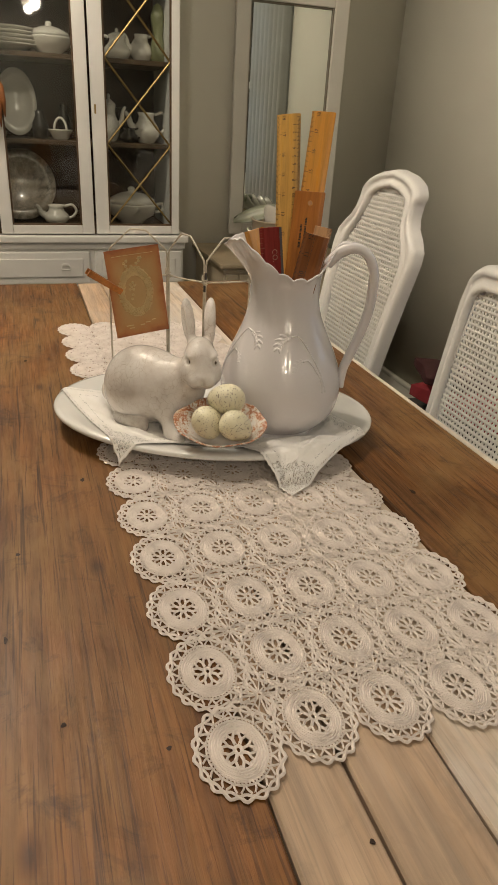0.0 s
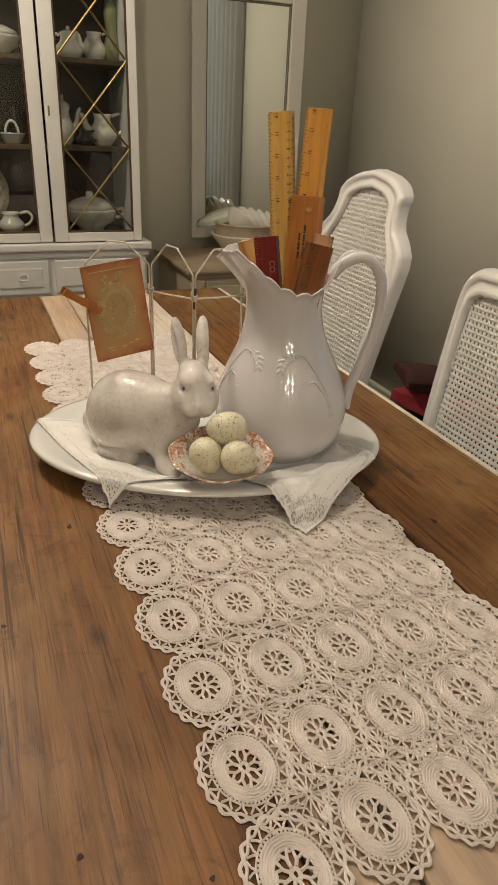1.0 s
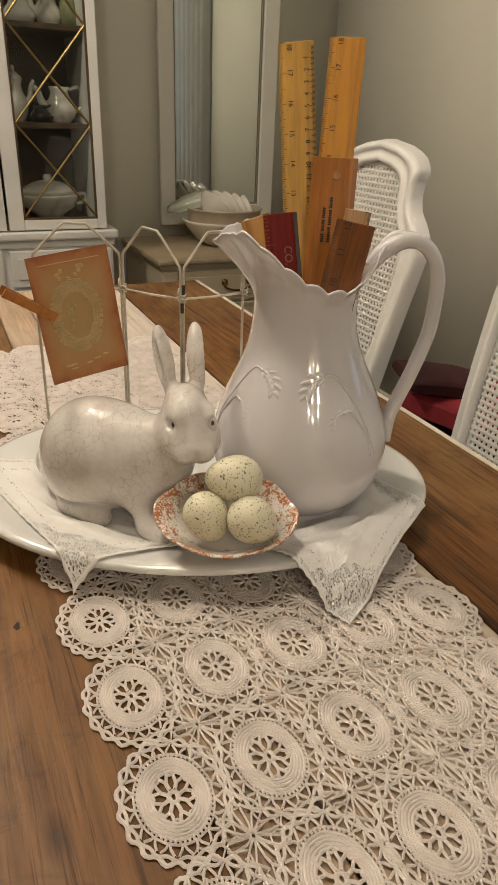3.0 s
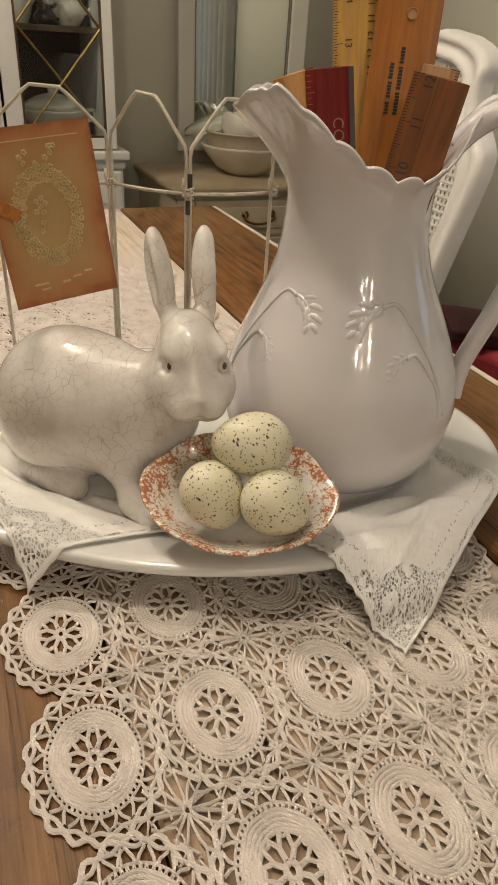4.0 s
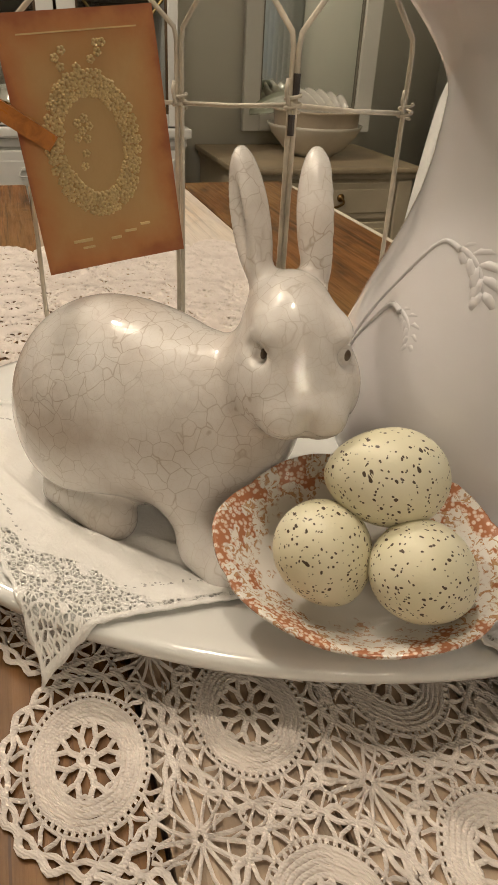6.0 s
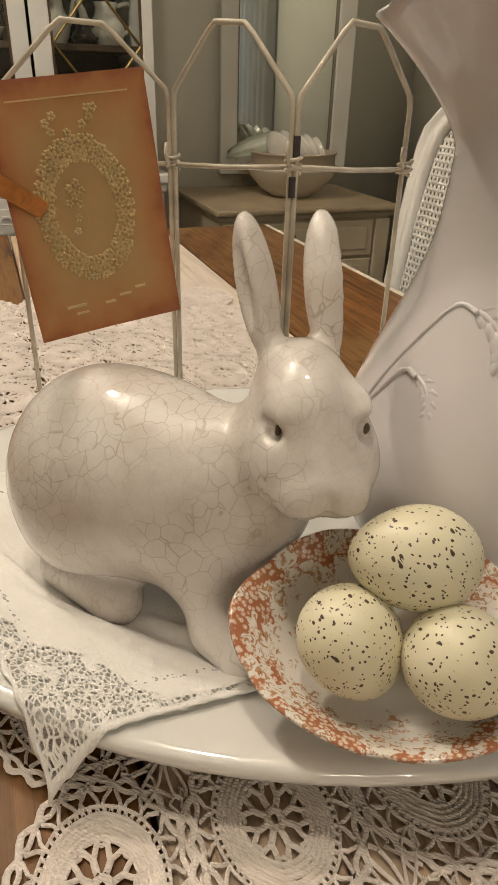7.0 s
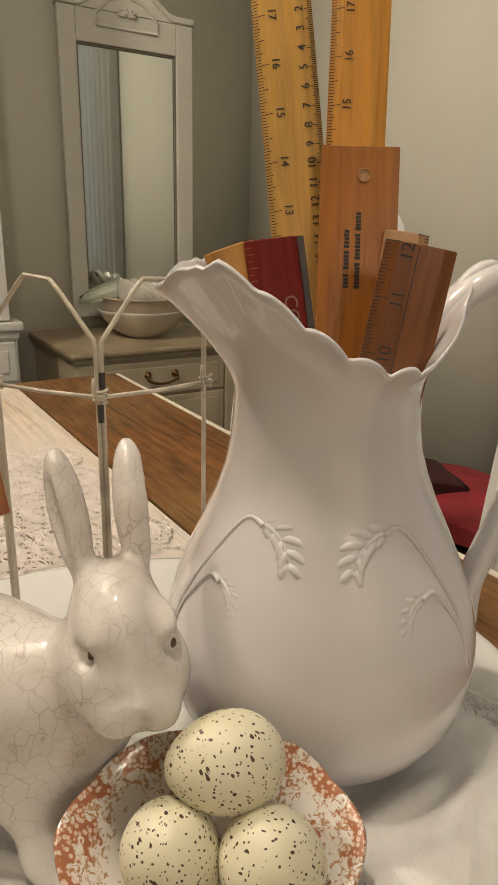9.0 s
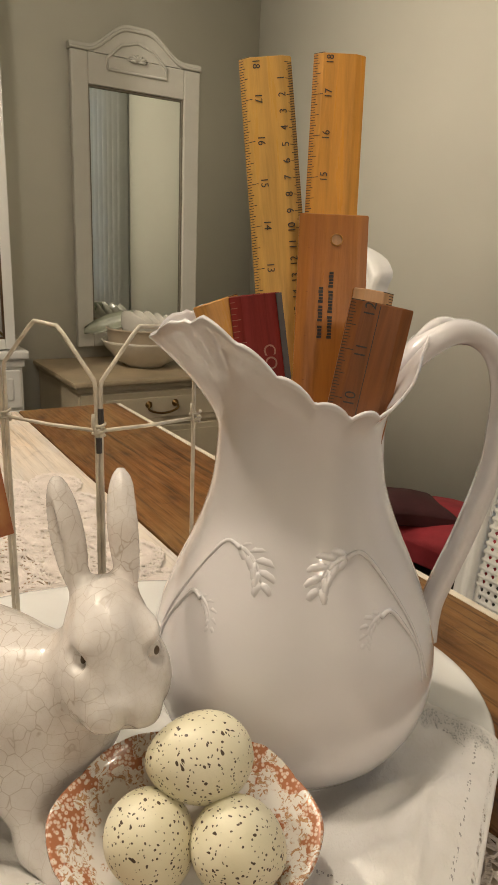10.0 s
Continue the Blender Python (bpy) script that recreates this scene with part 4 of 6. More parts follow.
M_INK = plain("black_print", (0.03, 0.022, 0.015), 0.6, 0.2, 60, 0)
M_RULE_Y = wood("yellow_lacquered_maple", (0.44, 0.235, 0.050), (0.60, 0.35, 0.085), (0.70, 0.45, 0.14), 0.32, "z", knots=False, coat=0.1)
M_RULE_O = wood("orange_lacquered_maple", (0.40, 0.17, 0.025), (0.56, 0.265, 0.045), (0.64, 0.33, 0.07), 0.3, "z", knots=False, coat=0.12)
M_RULE_B = wood("brown_varnished_ruler", (0.27, 0.090, 0.014), (0.42, 0.155, 0.026), (0.50, 0.21, 0.045), 0.32, "z", knots=False, coat=0.12)
M_RULE_D = wood("dark_varnished_ruler", (0.19, 0.062, 0.012), (0.30, 0.105, 0.022), (0.37, 0.15, 0.036), 0.34, "z", knots=False, coat=0.1)
M_RULE_T = wood("pale_beech_ruler", (0.40, 0.22, 0.10), (0.52, 0.31, 0.16), (0.60, 0.40, 0.22), 0.45, "z", knots=False)
M_RULE_R = wood("red_stained_ruler", (0.11, 0.010, 0.009), (0.18, 0.018, 0.014), (0.23, 0.028, 0.02), 0.55, "z", knots=False, spec=0.15)


def ruler(tl, tr, foot, material, label, thick=0.0045, bevel=True, rise=0.0):
    """A ruler whose top edge runs from tl to tr and whose lower end stands at foot. Local x across, z up the length, y to the back."""
    tl, tr, foot = Vector(tl), Vector(tr), Vector(foot)
    top = (tl + tr) / 2
    up = (top - foot).normalized()
    ac = (tr - tl)
    ac = (ac - up * ac.dot(up)).normalized()
    bk = up.cross(ac)
    m = Matrix((ac, bk, up)).transposed().to_4x4()
    m.translation = foot
    w, h = (tr - tl).length / 2, (top - foot).length
    ob = thing("ruler", label, "ruler", m, "rulers in the pitcher")
    s = 0.0022 if bevel else 0.0006
    rings = []
    for z, k in ((0, 0.0006), (0.0006, 0), (h - 0.0006, 0), (h, 0.0006)):
        sec = [(-w + k, s), (-w + 0.006, 0 + k), (w - 0.006, 0 + k), (w - k, s), (w - k, thick - k), (-w + k, thick - k)]
        rings.append([(x, y, z) for x, y in sec])
    part("blade", loft(rings), material, ob)
    return ob, w, h


def ticks(ob, w, h, side, inches, first, unit, sub, material=None, lengths=(0.0065, 0.0048, 0.0036, 0.0026), y=-0.0003):
    bm = bmesh.new()
    lift = 0.0022
    for k in range(int(inches * sub) + 1):
        z = h - first - k * unit / sub
        div = k % sub
        ln = lengths[0] if div == 0 else lengths[1] if sub % 2 == 0 and div == sub // 2 else lengths[2] if sub % 4 == 0 and div % (sub // 4) == 0 else lengths[3]
        for x0, x1, y0, y1 in ((side * w, side * (w - 0.006), lift - 0.0002, -0.0002), (side * (w - 0.006), side * (w - ln), -0.0002, -0.0002)):
            if abs(x1) > abs(x0):
                continue
            if ln < 0.006 and abs(x0) > w - 0.001:
                f = ln / 0.006
                x1, y1 = x0 + (x1 - x0) * f, y0 + (y1 - y0) * f
            vs = [bm.verts.new(q) for q in ((x0, y0, z - 0.00021), (x1, y1, z - 0.00021), (x1, y1, z + 0.00021), (x0, y0, z + 0.00021))]
            bm.faces.new(vs if side < 0 else vs[::-1])
    part("printed_scale", bm, material or M_INK, ob, "printed black scale marks")


INCH = 0.0254
FACE = Matrix.Rotation(math.radians(90), 4, "X")


def numbers(ob, items, x, size, turn):
    for text, z in items:
        words(text, size, Matrix.Translation((x, -0.00025, z)) @ FACE @ Matrix.Rotation(math.radians(turn), 4, "Z"), M_INK, ob, "numeral")


ra, w, h = ruler((0.410, 0.951, 1.176), (0.4365, 0.934, 1.176), (0.399, 0.814, 0.775), M_RULE_Y, "long yellow wooden ruler with inch and centimetre numbers")
ticks(ra, w, h, -1, 8, 0.0003, INCH, 16)
ticks(ra, w, h, 1, 18, 0.004, 0.01, 10, lengths=(0.0045, 0.0036, 0.0026, 0.0026))
numbers(ra, [(str(18 - k), h - k * INCH - (0.0045 if k == 0 else 0)) for k in range(7)], -w + 0.0100, 0.0062, -90)
numbers(ra, [(str(k), h - 0.004 - k * 0.01) for k in range(1, 17)], w - 0.0070, 0.0062, 90)
rb, w, h = ruler((0.452, 0.932, 1.181), (0.4785, 0.915, 1.181), (0.392, 0.822, 0.775), M_RULE_O, "long orange lacquered wooden ruler with inch numbers standing in the pitcher")
ticks(rb, w, h, -1, 8, 0.0003, INCH, 16)
numbers(rb, [(str(18 - k), h - k * INCH - (0.0045 if k == 0 else 0)) for k in range(7)], -w + 0.0100, 0.0062, 90)
rc, w, h = ruler((0.4225, 0.896, 1.0875), (0.4555, 0.874, 1.0845), (0.392, 0.812, 0.79), M_RULE_B, "wide brown varnished ruler with a hole and faded print", bevel=False)
bm = lathe([(0.0037, 0), (0.0037, 0.0006), (0.0031, 0.0008), (0.0031, 0)], 20)
bm.transform(Matrix.Translation((0.002, 0.0, h - 0.015)) @ FACE)
part("hole_rim", bm, M_RULE_O, rc)
bm = lathe([(0.0001, 0.0001), (0.0031, 0.0001)], 20, caps=(False, False))
bm.transform(Matrix.Translation((0.002, 0.0, h - 0.015)) @ FACE)
part("hole", bm, M_RULE_T, rc)
bm = bmesh.new()
for col_x, runs in ((-0.0058, (0.0075, 0.0085, 0.0085)), (-0.0002, (0.0125, 0.0125, 0.0085))):
    z = h - 0.072
    for ln in runs:
        k = 0
        while k * 0.0019 < ln:
            # each bar stands for a run of small letters
            box(col_x - 0.0012 - 0.0003 * (k % 3 == 0), col_x + 0.0012, -0.0003, 0.0001, z + k * 0.0019, z + k * 0.0019 + 0.0015, bm=bm)
            k += 1
        z += ln + 0.0022
part("faded_print", bm, M_INK, rc, "two lines of black print bars")
ticks(rc, w, h, -1, 4, 0.02, INCH, 8, M_RULE_D, y=0)
rd, w, h = ruler((0.414, 0.834, 1.042), (0.440, 0.815, 1.038), (0.374, 0.818, 0.80), M_RULE_D, "dark brown twelve inch ruler leaning in the pitcher", thick=0.006)
ticks(rd, w, h, -1, 5, 0.0003, INCH, 16)
numbers(rd, [(str(12 - k), h - k * INCH - (0.004 if k == 0 else 0)) for k in range(4)], -w + 0.0105, 0.0082, 90)
bm = box(-0.0012, -0.0008, -0.0002, 0.0001, 0.05, h - 0.001)
part("inlaid_line", bm, M_INK, rd)
re_, w, h = ruler((0.441, 0.864, 1.046), (0.4605, 0.852, 1.044), (0.424, 0.846, 0.925), M_RULE_T, "pale beech ruler standing behind the dark one", thick=0.004)
ticks(re_, w, h, 1, 4, 0.0003, INCH, 16)
rf, w, h = ruler((0.3715, 0.886, 1.041), (0.3985, 0.876, 1.041), (0.397, 0.822, 0.79), M_RULE_R, "dark red ruler with worn gold lettering in the pitcher", thick=0.005)
M_GOLD = plain("worn_gold_print", (0.30, 0.12, 0.07), 0.5, 0.3, 80, 0)
words("CO.", 0.0095, Matrix.Translation((0.004, -0.0003, h - 0.036)) @ FACE @ Matrix.Rotation(math.radians(-90), 4, "Z"), M_GOLD, rf, "lettering")
ticks(rf, w, h, -1, 4, 0.0003, INCH, 8, M_GOLD)
part("metal_edge", box(w - 0.0028, w + 0.0004, 0.0002, 0.0052, 0.02, h - 0.0005), plain("dull_steel", (0.06, 0.05, 0.045), 0.6, 0.2, 50, 0.1, 120), rf, "dark metal drawing edge")
rg, w, h = ruler((0.353, 0.892, 1.035), (0.379, 0.888, 1.039), (0.432, 0.826, 0.80), M_RULE_O, "worn orange ruler half hidden behind the red one", thick=0.004)
ticks(rg, w, h, 1, 4, 0.0003, INCH, 8)

# ---------------------------------------------------------------- wire screen, card and clothes peg
M_WIRE = plain("chipped_white_wire", (0.62, 0.56, 0.45), 0.5, 0.25, 70, 0.3, 200)
M_RUST = plain("bare_dark_wire", (0.06, 0.05, 0.045), 0.6, 0.3, 60, 0.3, 200)
screen_ob = thing("wire_screen", "chipped cream wire folding screen with arched tops behind the rabbit", "wire rack")
KL, KM, KR, K0 = Vector((0.275, 1.006, 0.954)), Vector((0.309, 0.922, 0.961)), Vector((0.384, 0.948, 0.956)), Vector((0.189, 1.018, 0.956))


def panel(a, b, top=1.0185, shoulder=0.990):
    d = (b - a).normalized()
    w = (b - a).length
    p = lambda f, z: Vector((a.x + d.x * w * f, a.y + d.y * w * f, z))
    path = [p(0.02, 0.772), p(0.02, 0.9), p(0.02, shoulder - 0.006), p(0.035, shoulder), p(0.33, top - 0.004), p(0.39, top), p(0.62, top - 0.001), p(0.68, top - 0.005), p(0.965, shoulder), p(0.98, shoulder - 0.006), p(0.98, 0.9), p(0.98, 0.772)]
    bm = tube(path, 0.00135, 8)
    part("arch", bm, M_WIRE, screen_ob, smooth=True)
    part("cross_wire", tube([a + d * -0.001, (a + b) / 2 + Vector((0, 0, -0.0008)), b + d * 0.001], 0.0012, 8), M_WIRE, screen_ob, smooth=True)


panel(K0, KL)
panel(KL, KM)
panel(KM, KR)
for k in (KL, KM, KR):
    bm = bmesh.new()
    pts = [k + Vector((0.0035 * math.cos(t), 0.0035 * math.sin(t), -0.003 + 0.0012 * t / 2)) for t in np.linspace(0, 4 * math.pi, 26)]
    tube(pts, 0.0009, 6, bm)
    tube([k + Vector((-0.003, -0.003, 0.0)), k + Vector((-0.005, -0.004, 0.006)), k + Vector((-0.004, -0.003, 0.011))], 0.001, 6, bm)
    part("twist", bm, M_WIRE, screen_ob, smooth=True)
part("worn_patch", tube([KM + Vector((0.0012, -0.0004, 0.004)), KM + Vector((0.0012, -0.0004, 0.013))], 0.0017, 8), M_RUST, screen_ob, "bare dark metal where paint chipped")
part("worn_patch", tube([KM + Vector((-0.0002, -0.0004, -0.013)), KM + Vector((-0.0002, -0.0004, -0.004))], 0.0017, 8), M_RUST, screen_ob)


def aged_card(name):
    m, n, l, b = nodes_of(name)
    c = n.new("ShaderNodeTexCoord")
    mp = n.new("ShaderNodeMapping")
    mp.inputs["Scale"].default_value = (1 / 0.0405, 1 / 0.063, 0)
    l.new(c.outputs["Object"], mp.inputs["Vector"])
    sep = n.new("ShaderNodeSeparateXYZ")
    l.new(mp.outputs[0], sep.inputs[0])
    big = n.new("ShaderNodeMath")
    big.operation = "MAXIMUM"
    for k in (0, 1):
        ab = n.new("ShaderNodeMath")
        ab.operation = "ABSOLUTE"
        l.new(sep.outputs[k], ab.inputs[0])
        l.new(ab.outputs[0], big.inputs[k])
    ns = noise_tex(n, l, c.outputs["Object"], 45, 4)
    add = n.new("ShaderNodeMath")
    add.operation = "MULTIPLY_ADD"
    add.inputs[1].default_value, add.inputs[2].default_value = 0.5, -0.25
    l.new(ns, add.inputs[0])
    tot = n.new("ShaderNodeMath")
    l.new(big.outputs[0], tot.inputs[0])
    l.new(add.outputs[0], tot.inputs[1])
    col = ramp(n, l, tot.outputs[0], [(0.35, (0.46, 0.30, 0.125)), (0.7, (0.46, 0.25, 0.09)), (0.9, (0.43, 0.175, 0.055)), (1.0, (0.33, 0.105, 0.035))])
    l.new(col, b.inputs["Base Color"])
    b.inputs["Roughness"].default_value = 0.5
    bumped(n, l, b, noise_tex(n, l, c.outputs["Object"], 300, 3), 0.15, 0.0006)
    return m


M_CARD = aged_card("orange_inked_card")
# Paler than the sheet: the gloss highlights on the raised work are painted in.
M_EMBOSS = plain("highlit_embossed_card", (0.62, 0.46, 0.22), 0.28, 0.2, 60, 0.1, 200)
CTL, CTR, CBR, CBL = Vector((0.178, 0.990, 0.992)), Vector((0.257, 1.004, 0.999)), Vector((0.274, 0.992, 0.877)), Vector((0.198, 0.984, 0.867))
cc = (CTL + CTR + CBR + CBL) / 4
cx = ((CTR - CTL) + (CBR - CBL)).normalized()
cy = ((CTL - CBL) + (CTR - CBR))
cy = (cy - cx * cy.dot(cx)).normalized()
cm = Matrix((cx, cy, cx.cross(cy))).transposed().to_4x4()
cm.translation = cc
card = thing("greeting_card", "orange brown vintage card with an embossed flower wreath pegged upright", "card", cm)
bm = box(-0.0400, 0.0400, -0.0620, 0.0620, -0.0004, 0.0004)
bmesh.ops.subdivide_edges(bm, edges=bm.edges[:], cuts=6, use_grid_fill=True)
for v in bm.verts:
    v.co.z += 0.0012 * math.sin(v.co.y * 30) + 0.9 * v.co.x ** 2
part("sheet", bm, M_CARD, card, smooth=False)
bm = bmesh.new()
rnd = random.Random(11)


def blossom(x, y, r):
    for k in range(5):
        a = 2 * math.pi * k / 5 + x * 900
        t = bmesh.new()
        bmesh.ops.create_icosphere(t, subdivisions=1, radius=1)
        zz = 0.0012 * math.sin(y * 30) + 0.9 * x * x
        for v in t.verts:
            v.co = Vector((x + 0.6 * r * math.cos(a) + v.co.x * r * 0.5, y + 0.6 * r * math.sin(a) + v.co.y * r * 0.5, zz + 0.0004 + max(v.co.z, -0.2) * 0.0013))
        me = bpy.data.meshes.new("t")
        t.to_mesh(me)
        t.free()
        bm.from_mesh(me)
        bpy.data.meshes.remove(me)


for k in range(120):
    a = 2 * math.pi * k / 120 * 3
    ring = 0.78 + 0.13 * (k % 3)
    blossom(0.0230 * ring * math.cos(a) + rnd.uniform(-0.0008, 0.0008) - 0.002, 0.0005 + 0.0325 * ring * math.sin(a) + rnd.uniform(-0.0008, 0.0008), 0.0025)
for x, y in ((-0.014, 0.042), (-0.010, 0.045), (-0.012, 0.038), (0.004, 0.040), (0.008, 0.043), (0.011, 0.047), (0.008, 0.047), (-0.004, 0.037), (-0.009, 0.012), (-0.005, 0.014), (-0.003, 0.010), (-0.007, 0.008), (-0.010, 0.005), (-0.005, 0.004), (-0.007, -0.003), (-0.009, -0.009)):
    blossom(x, y, 0.0022)
part("embossed_wreath", bm, M_EMBOSS, card, "raised oval wreath of small flowers", smooth=True)
for x, y, w, h in ((-0.018, -0.047, 0.011, 0.0016), (-0.0155, -0.051, 0.007, 0.0012), (0.001, -0.0485, 0.006, 0.0016), (0.010, -0.046, 0.007, 0.0014), (0.019, -0.0435, 0.006, 0.0014)):
    zz = 0.0012 * math.sin(y * 30) + 0.9 * x * x
    part("embossed_line", box(x - w / 2, x + w / 2, y - h / 2, y + h / 2, zz, zz + 0.0009, 0.0003), M_EMBOSS, card)
part("embossed_rule", box(-0.034, 0.034, 0.0525, 0.0532, 0.0008, 0.0024), M_EMBOSS, card)
P0, P1 = Vector((0.156, 0.972, 0.9675)), Vector((0.203, 0.984, 0.936))
pd = (P1 - P0).normalized()
side = pd.cross(Vector((0, -1, 0))).normalized()
nrm = pd.cross(side)
pm = Matrix((pd, side, nrm)).transposed().to_4x4()
pm.translation = P0
peg = thing("clothes_peg", "small wooden clothes peg clipped on the card edge", "clothes peg", pm)
L = (P1 - P0).length
for s, nm in ((1, "jaw"), (-1, "jaw")):
    rings = []
    for x, t, o in ((0, 0.0022, 0.0042), (0.004, 0.0030, 0.0038), (L * 0.5, 0.0034, 0.0022), (L * 0.8, 0.0032, 0.0016), (L, 0.0014, 0.0008)):
        z0, z1 = s * (o - t * 0.5 + 0.0008), s * (o + t * 0.5 + 0.0008)
        rings.append([(x, -0.0042, z0), (x, 0.0042, z0), (x, 0.0042, z1), (x, -0.0042, z1)])
    part(nm, loft(rings), M_RULE_B, peg)
part("spring", tube([(L * 0.52 + 0.0015 * math.cos(t), -0.005 + 0.010 * t / 25, 0.0015 * math.sin(t)) for t in np.linspace(0, 25, 50)], 0.0005, 6), M_BRASS, peg)


# ---------------------------------------------------------------- cane chairs
M_CHAIR = plain("white_chair_paint", (0.74, 0.73, 0.70), 0.38, 0.08, 6, 0.25, 50)
M_CANE = plain("white_painted_cane", (0.70, 0.69, 0.65), 0.5, 0.1, 30, 0.3, 200)


def chair(name, m, half, inner, z_top, inner_top, label, base=0.60):
    """half and inner: half widths of the back's outline and of its cane panel by height. Local x to the back, y across, z up."""
    ob = thing(name, label, "chair", m, "cane backed dining chairs")
    lean = lambda z: 0.05 * (z - 0.45) ** 2 / 0.36 + 0.10 * (z - 0.45)
    zs = [base + (z_top - base) * k / 60 for k in range(61)]
    zs[-1] = z_top
    o = lambda z: interp(z, half)
    outline = [(o(z), z) for z in zs] + [(-o(z), z) for z in reversed(zs)]

    def inside(s, z):
        return base + 0.05 < z < inner_top and abs(s) < interp(z, inner)

    # frame: outer and inner outline, front and back, with a rounded front
    bot = base + 0.05
    zi = [bot + (inner_top - bot) * k / 60 for k in range(61)]
    hole = [(interp(z, inner), z) for z in zi] + [(-interp(z, inner), z) for z in reversed(zi)]
    rings = []
    for f, dx in ((0.0, 0.028), (0.0, 0.008), (0.10, 0.001), (0.30, -0.003), (0.40, 0.003), (0.66, 0.003), (0.76, 0.0), (0.92, 0.001), (1.0, 0.005), (1.0, 0.026)):
        rings.append([(lean(a[1] + (b[1] - a[1]) * f) + dx, a[0] + (b[0] - a[0]) * f, a[1] + (b[1] - a[1]) * f) for a, b in zip(outline, hole)])
    rings.append(rings[0])
    part("back_frame", loft(rings, caps=(False, False)), M_CHAIR, ob, smooth=True)
    # cane: level, upright and two slanting sets of strands
    verts, fs = [], []

    def strand(a, b, w, dx):
        n = 40
        run = []
        for k in range(n + 1):
            p = (a[0] + (b[0] - a[0]) * k / n, a[1] + (b[1] - a[1]) * k / n)
            if inside(*p):
                run.append(p)
            if (not inside(*p) or k == n) and len(run) > 1:
                d = Vector((b[0] - a[0], b[1] - a[1])).normalized()
                nx, nz = -d.y * w / 2, d.x * w / 2
                i0 = len(verts)
                for q in (run[0], run[-1]) if len(run) < 8 else run[::6] + [run[-1]]:
                    x = lean(q[1]) + 0.012 + dx
                    verts.extend([(x, q[0] + nx, q[1] + nz), (x - 0.0007, q[0], q[1]), (x, q[0] - nx, q[1] - nz)])
                for i in range(i0, len(verts) - 3, 3):
                    fs.extend([(i, i + 1, i + 4, i + 3), (i + 1, i + 2, i + 5, i + 4)])
            if not inside(*p):
                run = []

    g = 0.0098
    wide = max(v for _, v in inner)
    for k in range(int((inner_top - bot) / g) + 1):
        strand((-wide, bot + k * g), (wide, bot + k * g), 0.0055, 0.0)
    for k in range(-int(wide / g), int(wide / g) + 1):
        strand((k * g, bot), (k * g, inner_top), 0.0055, 0.0006)
    tall = inner_top - bot
    for k in range(-int((wide + tall) / g), int(wide / g) + 1):
        strand((k * g + g / 2, bot), (k * g + g / 2 + tall, inner_top), 0.0034, 0.0012)
        strand((-k * g - g / 2, bot), (-k * g - g / 2 - tall, inner_top), 0.0034, 0.0018)
    me = bpy.data.meshes.new("cane_panel")
    me.from_pydata(verts, [], fs)
    me.materials.append(M_CANE)
    cp = new("cane_panel", me)
    cp.parent = ob
    tagged(cp, "woven white painted cane", kind="stuff")
    w = o(base) - 0.03
    for s in (-1, 1):
        part("back_post", tube([(lean(base + 0.02) + 0.012, s * w, base + 0.02), (lean(0.45) + 0.012, s * w, 0.45), (0.06, s * (w + 0.005), 0.2), (0.12, s * (w + 0.01), -0.02)], [0.020, 0.021, 0.019, 0.015], 12), M_CHAIR, ob, smooth=True)
        part("leg", tube([(-0.38, s * (w + 0.01), 0.40), (-0.40, s * (w + 0.02), 0.2), (-0.385, s * (w + 0.015), -0.02)], [0.024, 0.018, 0.013], 12), M_CHAIR, ob, smooth=True)
    part("seat", box(-0.42, 0.03, -w - 0.03, w + 0.03, 0.40, 0.455, 0.012), M_CHAIR, ob)
    return ob


HALF = [(0.58, 0.165), (0.70, 0.180), (0.80, 0.192), (0.88, 0.201), (0.915, 0.204), (0.94, 0.199), (0.962, 0.176), (0.98, 0.150), (1.0, 0.137), (1.028, 0.132), (1.033, 0.138), (1.045, 0.134), (1.06, 0.118), (1.072, 0.088), (1.081, 0.050), (1.086, 0.001)]
INNER = [(0.60, 0.115), (0.75, 0.130), (0.86, 0.140), (0.90, 0.138), (0.93, 0.128), (0.96, 0.106), (0.985, 0.092), (1.005, 0.085), (1.027, 0.078), (1.042, 0.050), (1.050, 0.001)]
chair("cane_back_chair", pose(0.738, 1.415, 0), [(z, w * 0.91) for z, w in HALF], [(z, w * 1.03) for z, w in INNER], 1.086, 1.050, "white painted dining chair with an arched cane back")
HALF2 = [(0.50, 0.226), (0.64, 0.240), (0.90, 0.255), (0.93, 0.253), (0.948, 0.243), (0.958, 0.225), (0.962, 0.16), (0.964, 0.001)]
INNER2 = [(0.50, 0.204), (0.64, 0.217), (0.88, 0.232), (0.905, 0.228), (0.917, 0.205), (0.921, 0.001)]
chair("cane_back_chair", pose(0.755, 0.805, 0), HALF2, INNER2, 0.964, 0.921, "white painted dining chair with a square cane back")

# ---------------------------------------------------------------- china cabinet
M_DARK = wood("dark_cabinet_inside", (0.022, 0.011, 0.006), (0.045, 0.023, 0.012), (0.075, 0.04, 0.02), 0.5, "z")
M_SHELF = wood("dark_shelf_wood", (0.05, 0.03, 0.015), (0.09, 0.055, 0.028), (0.13, 0.085, 0.045), 0.45, "x")
M_CAB = plain("white_cabinet_paint", (0.70, 0.69, 0.65), 0.42, 0.08, 4, 0.3, 40)
M_GILT = plain("gilt_lattice", (0.34, 0.25, 0.10), 0.35, 0.3, 30, 0.2, 80, metal=0.9)


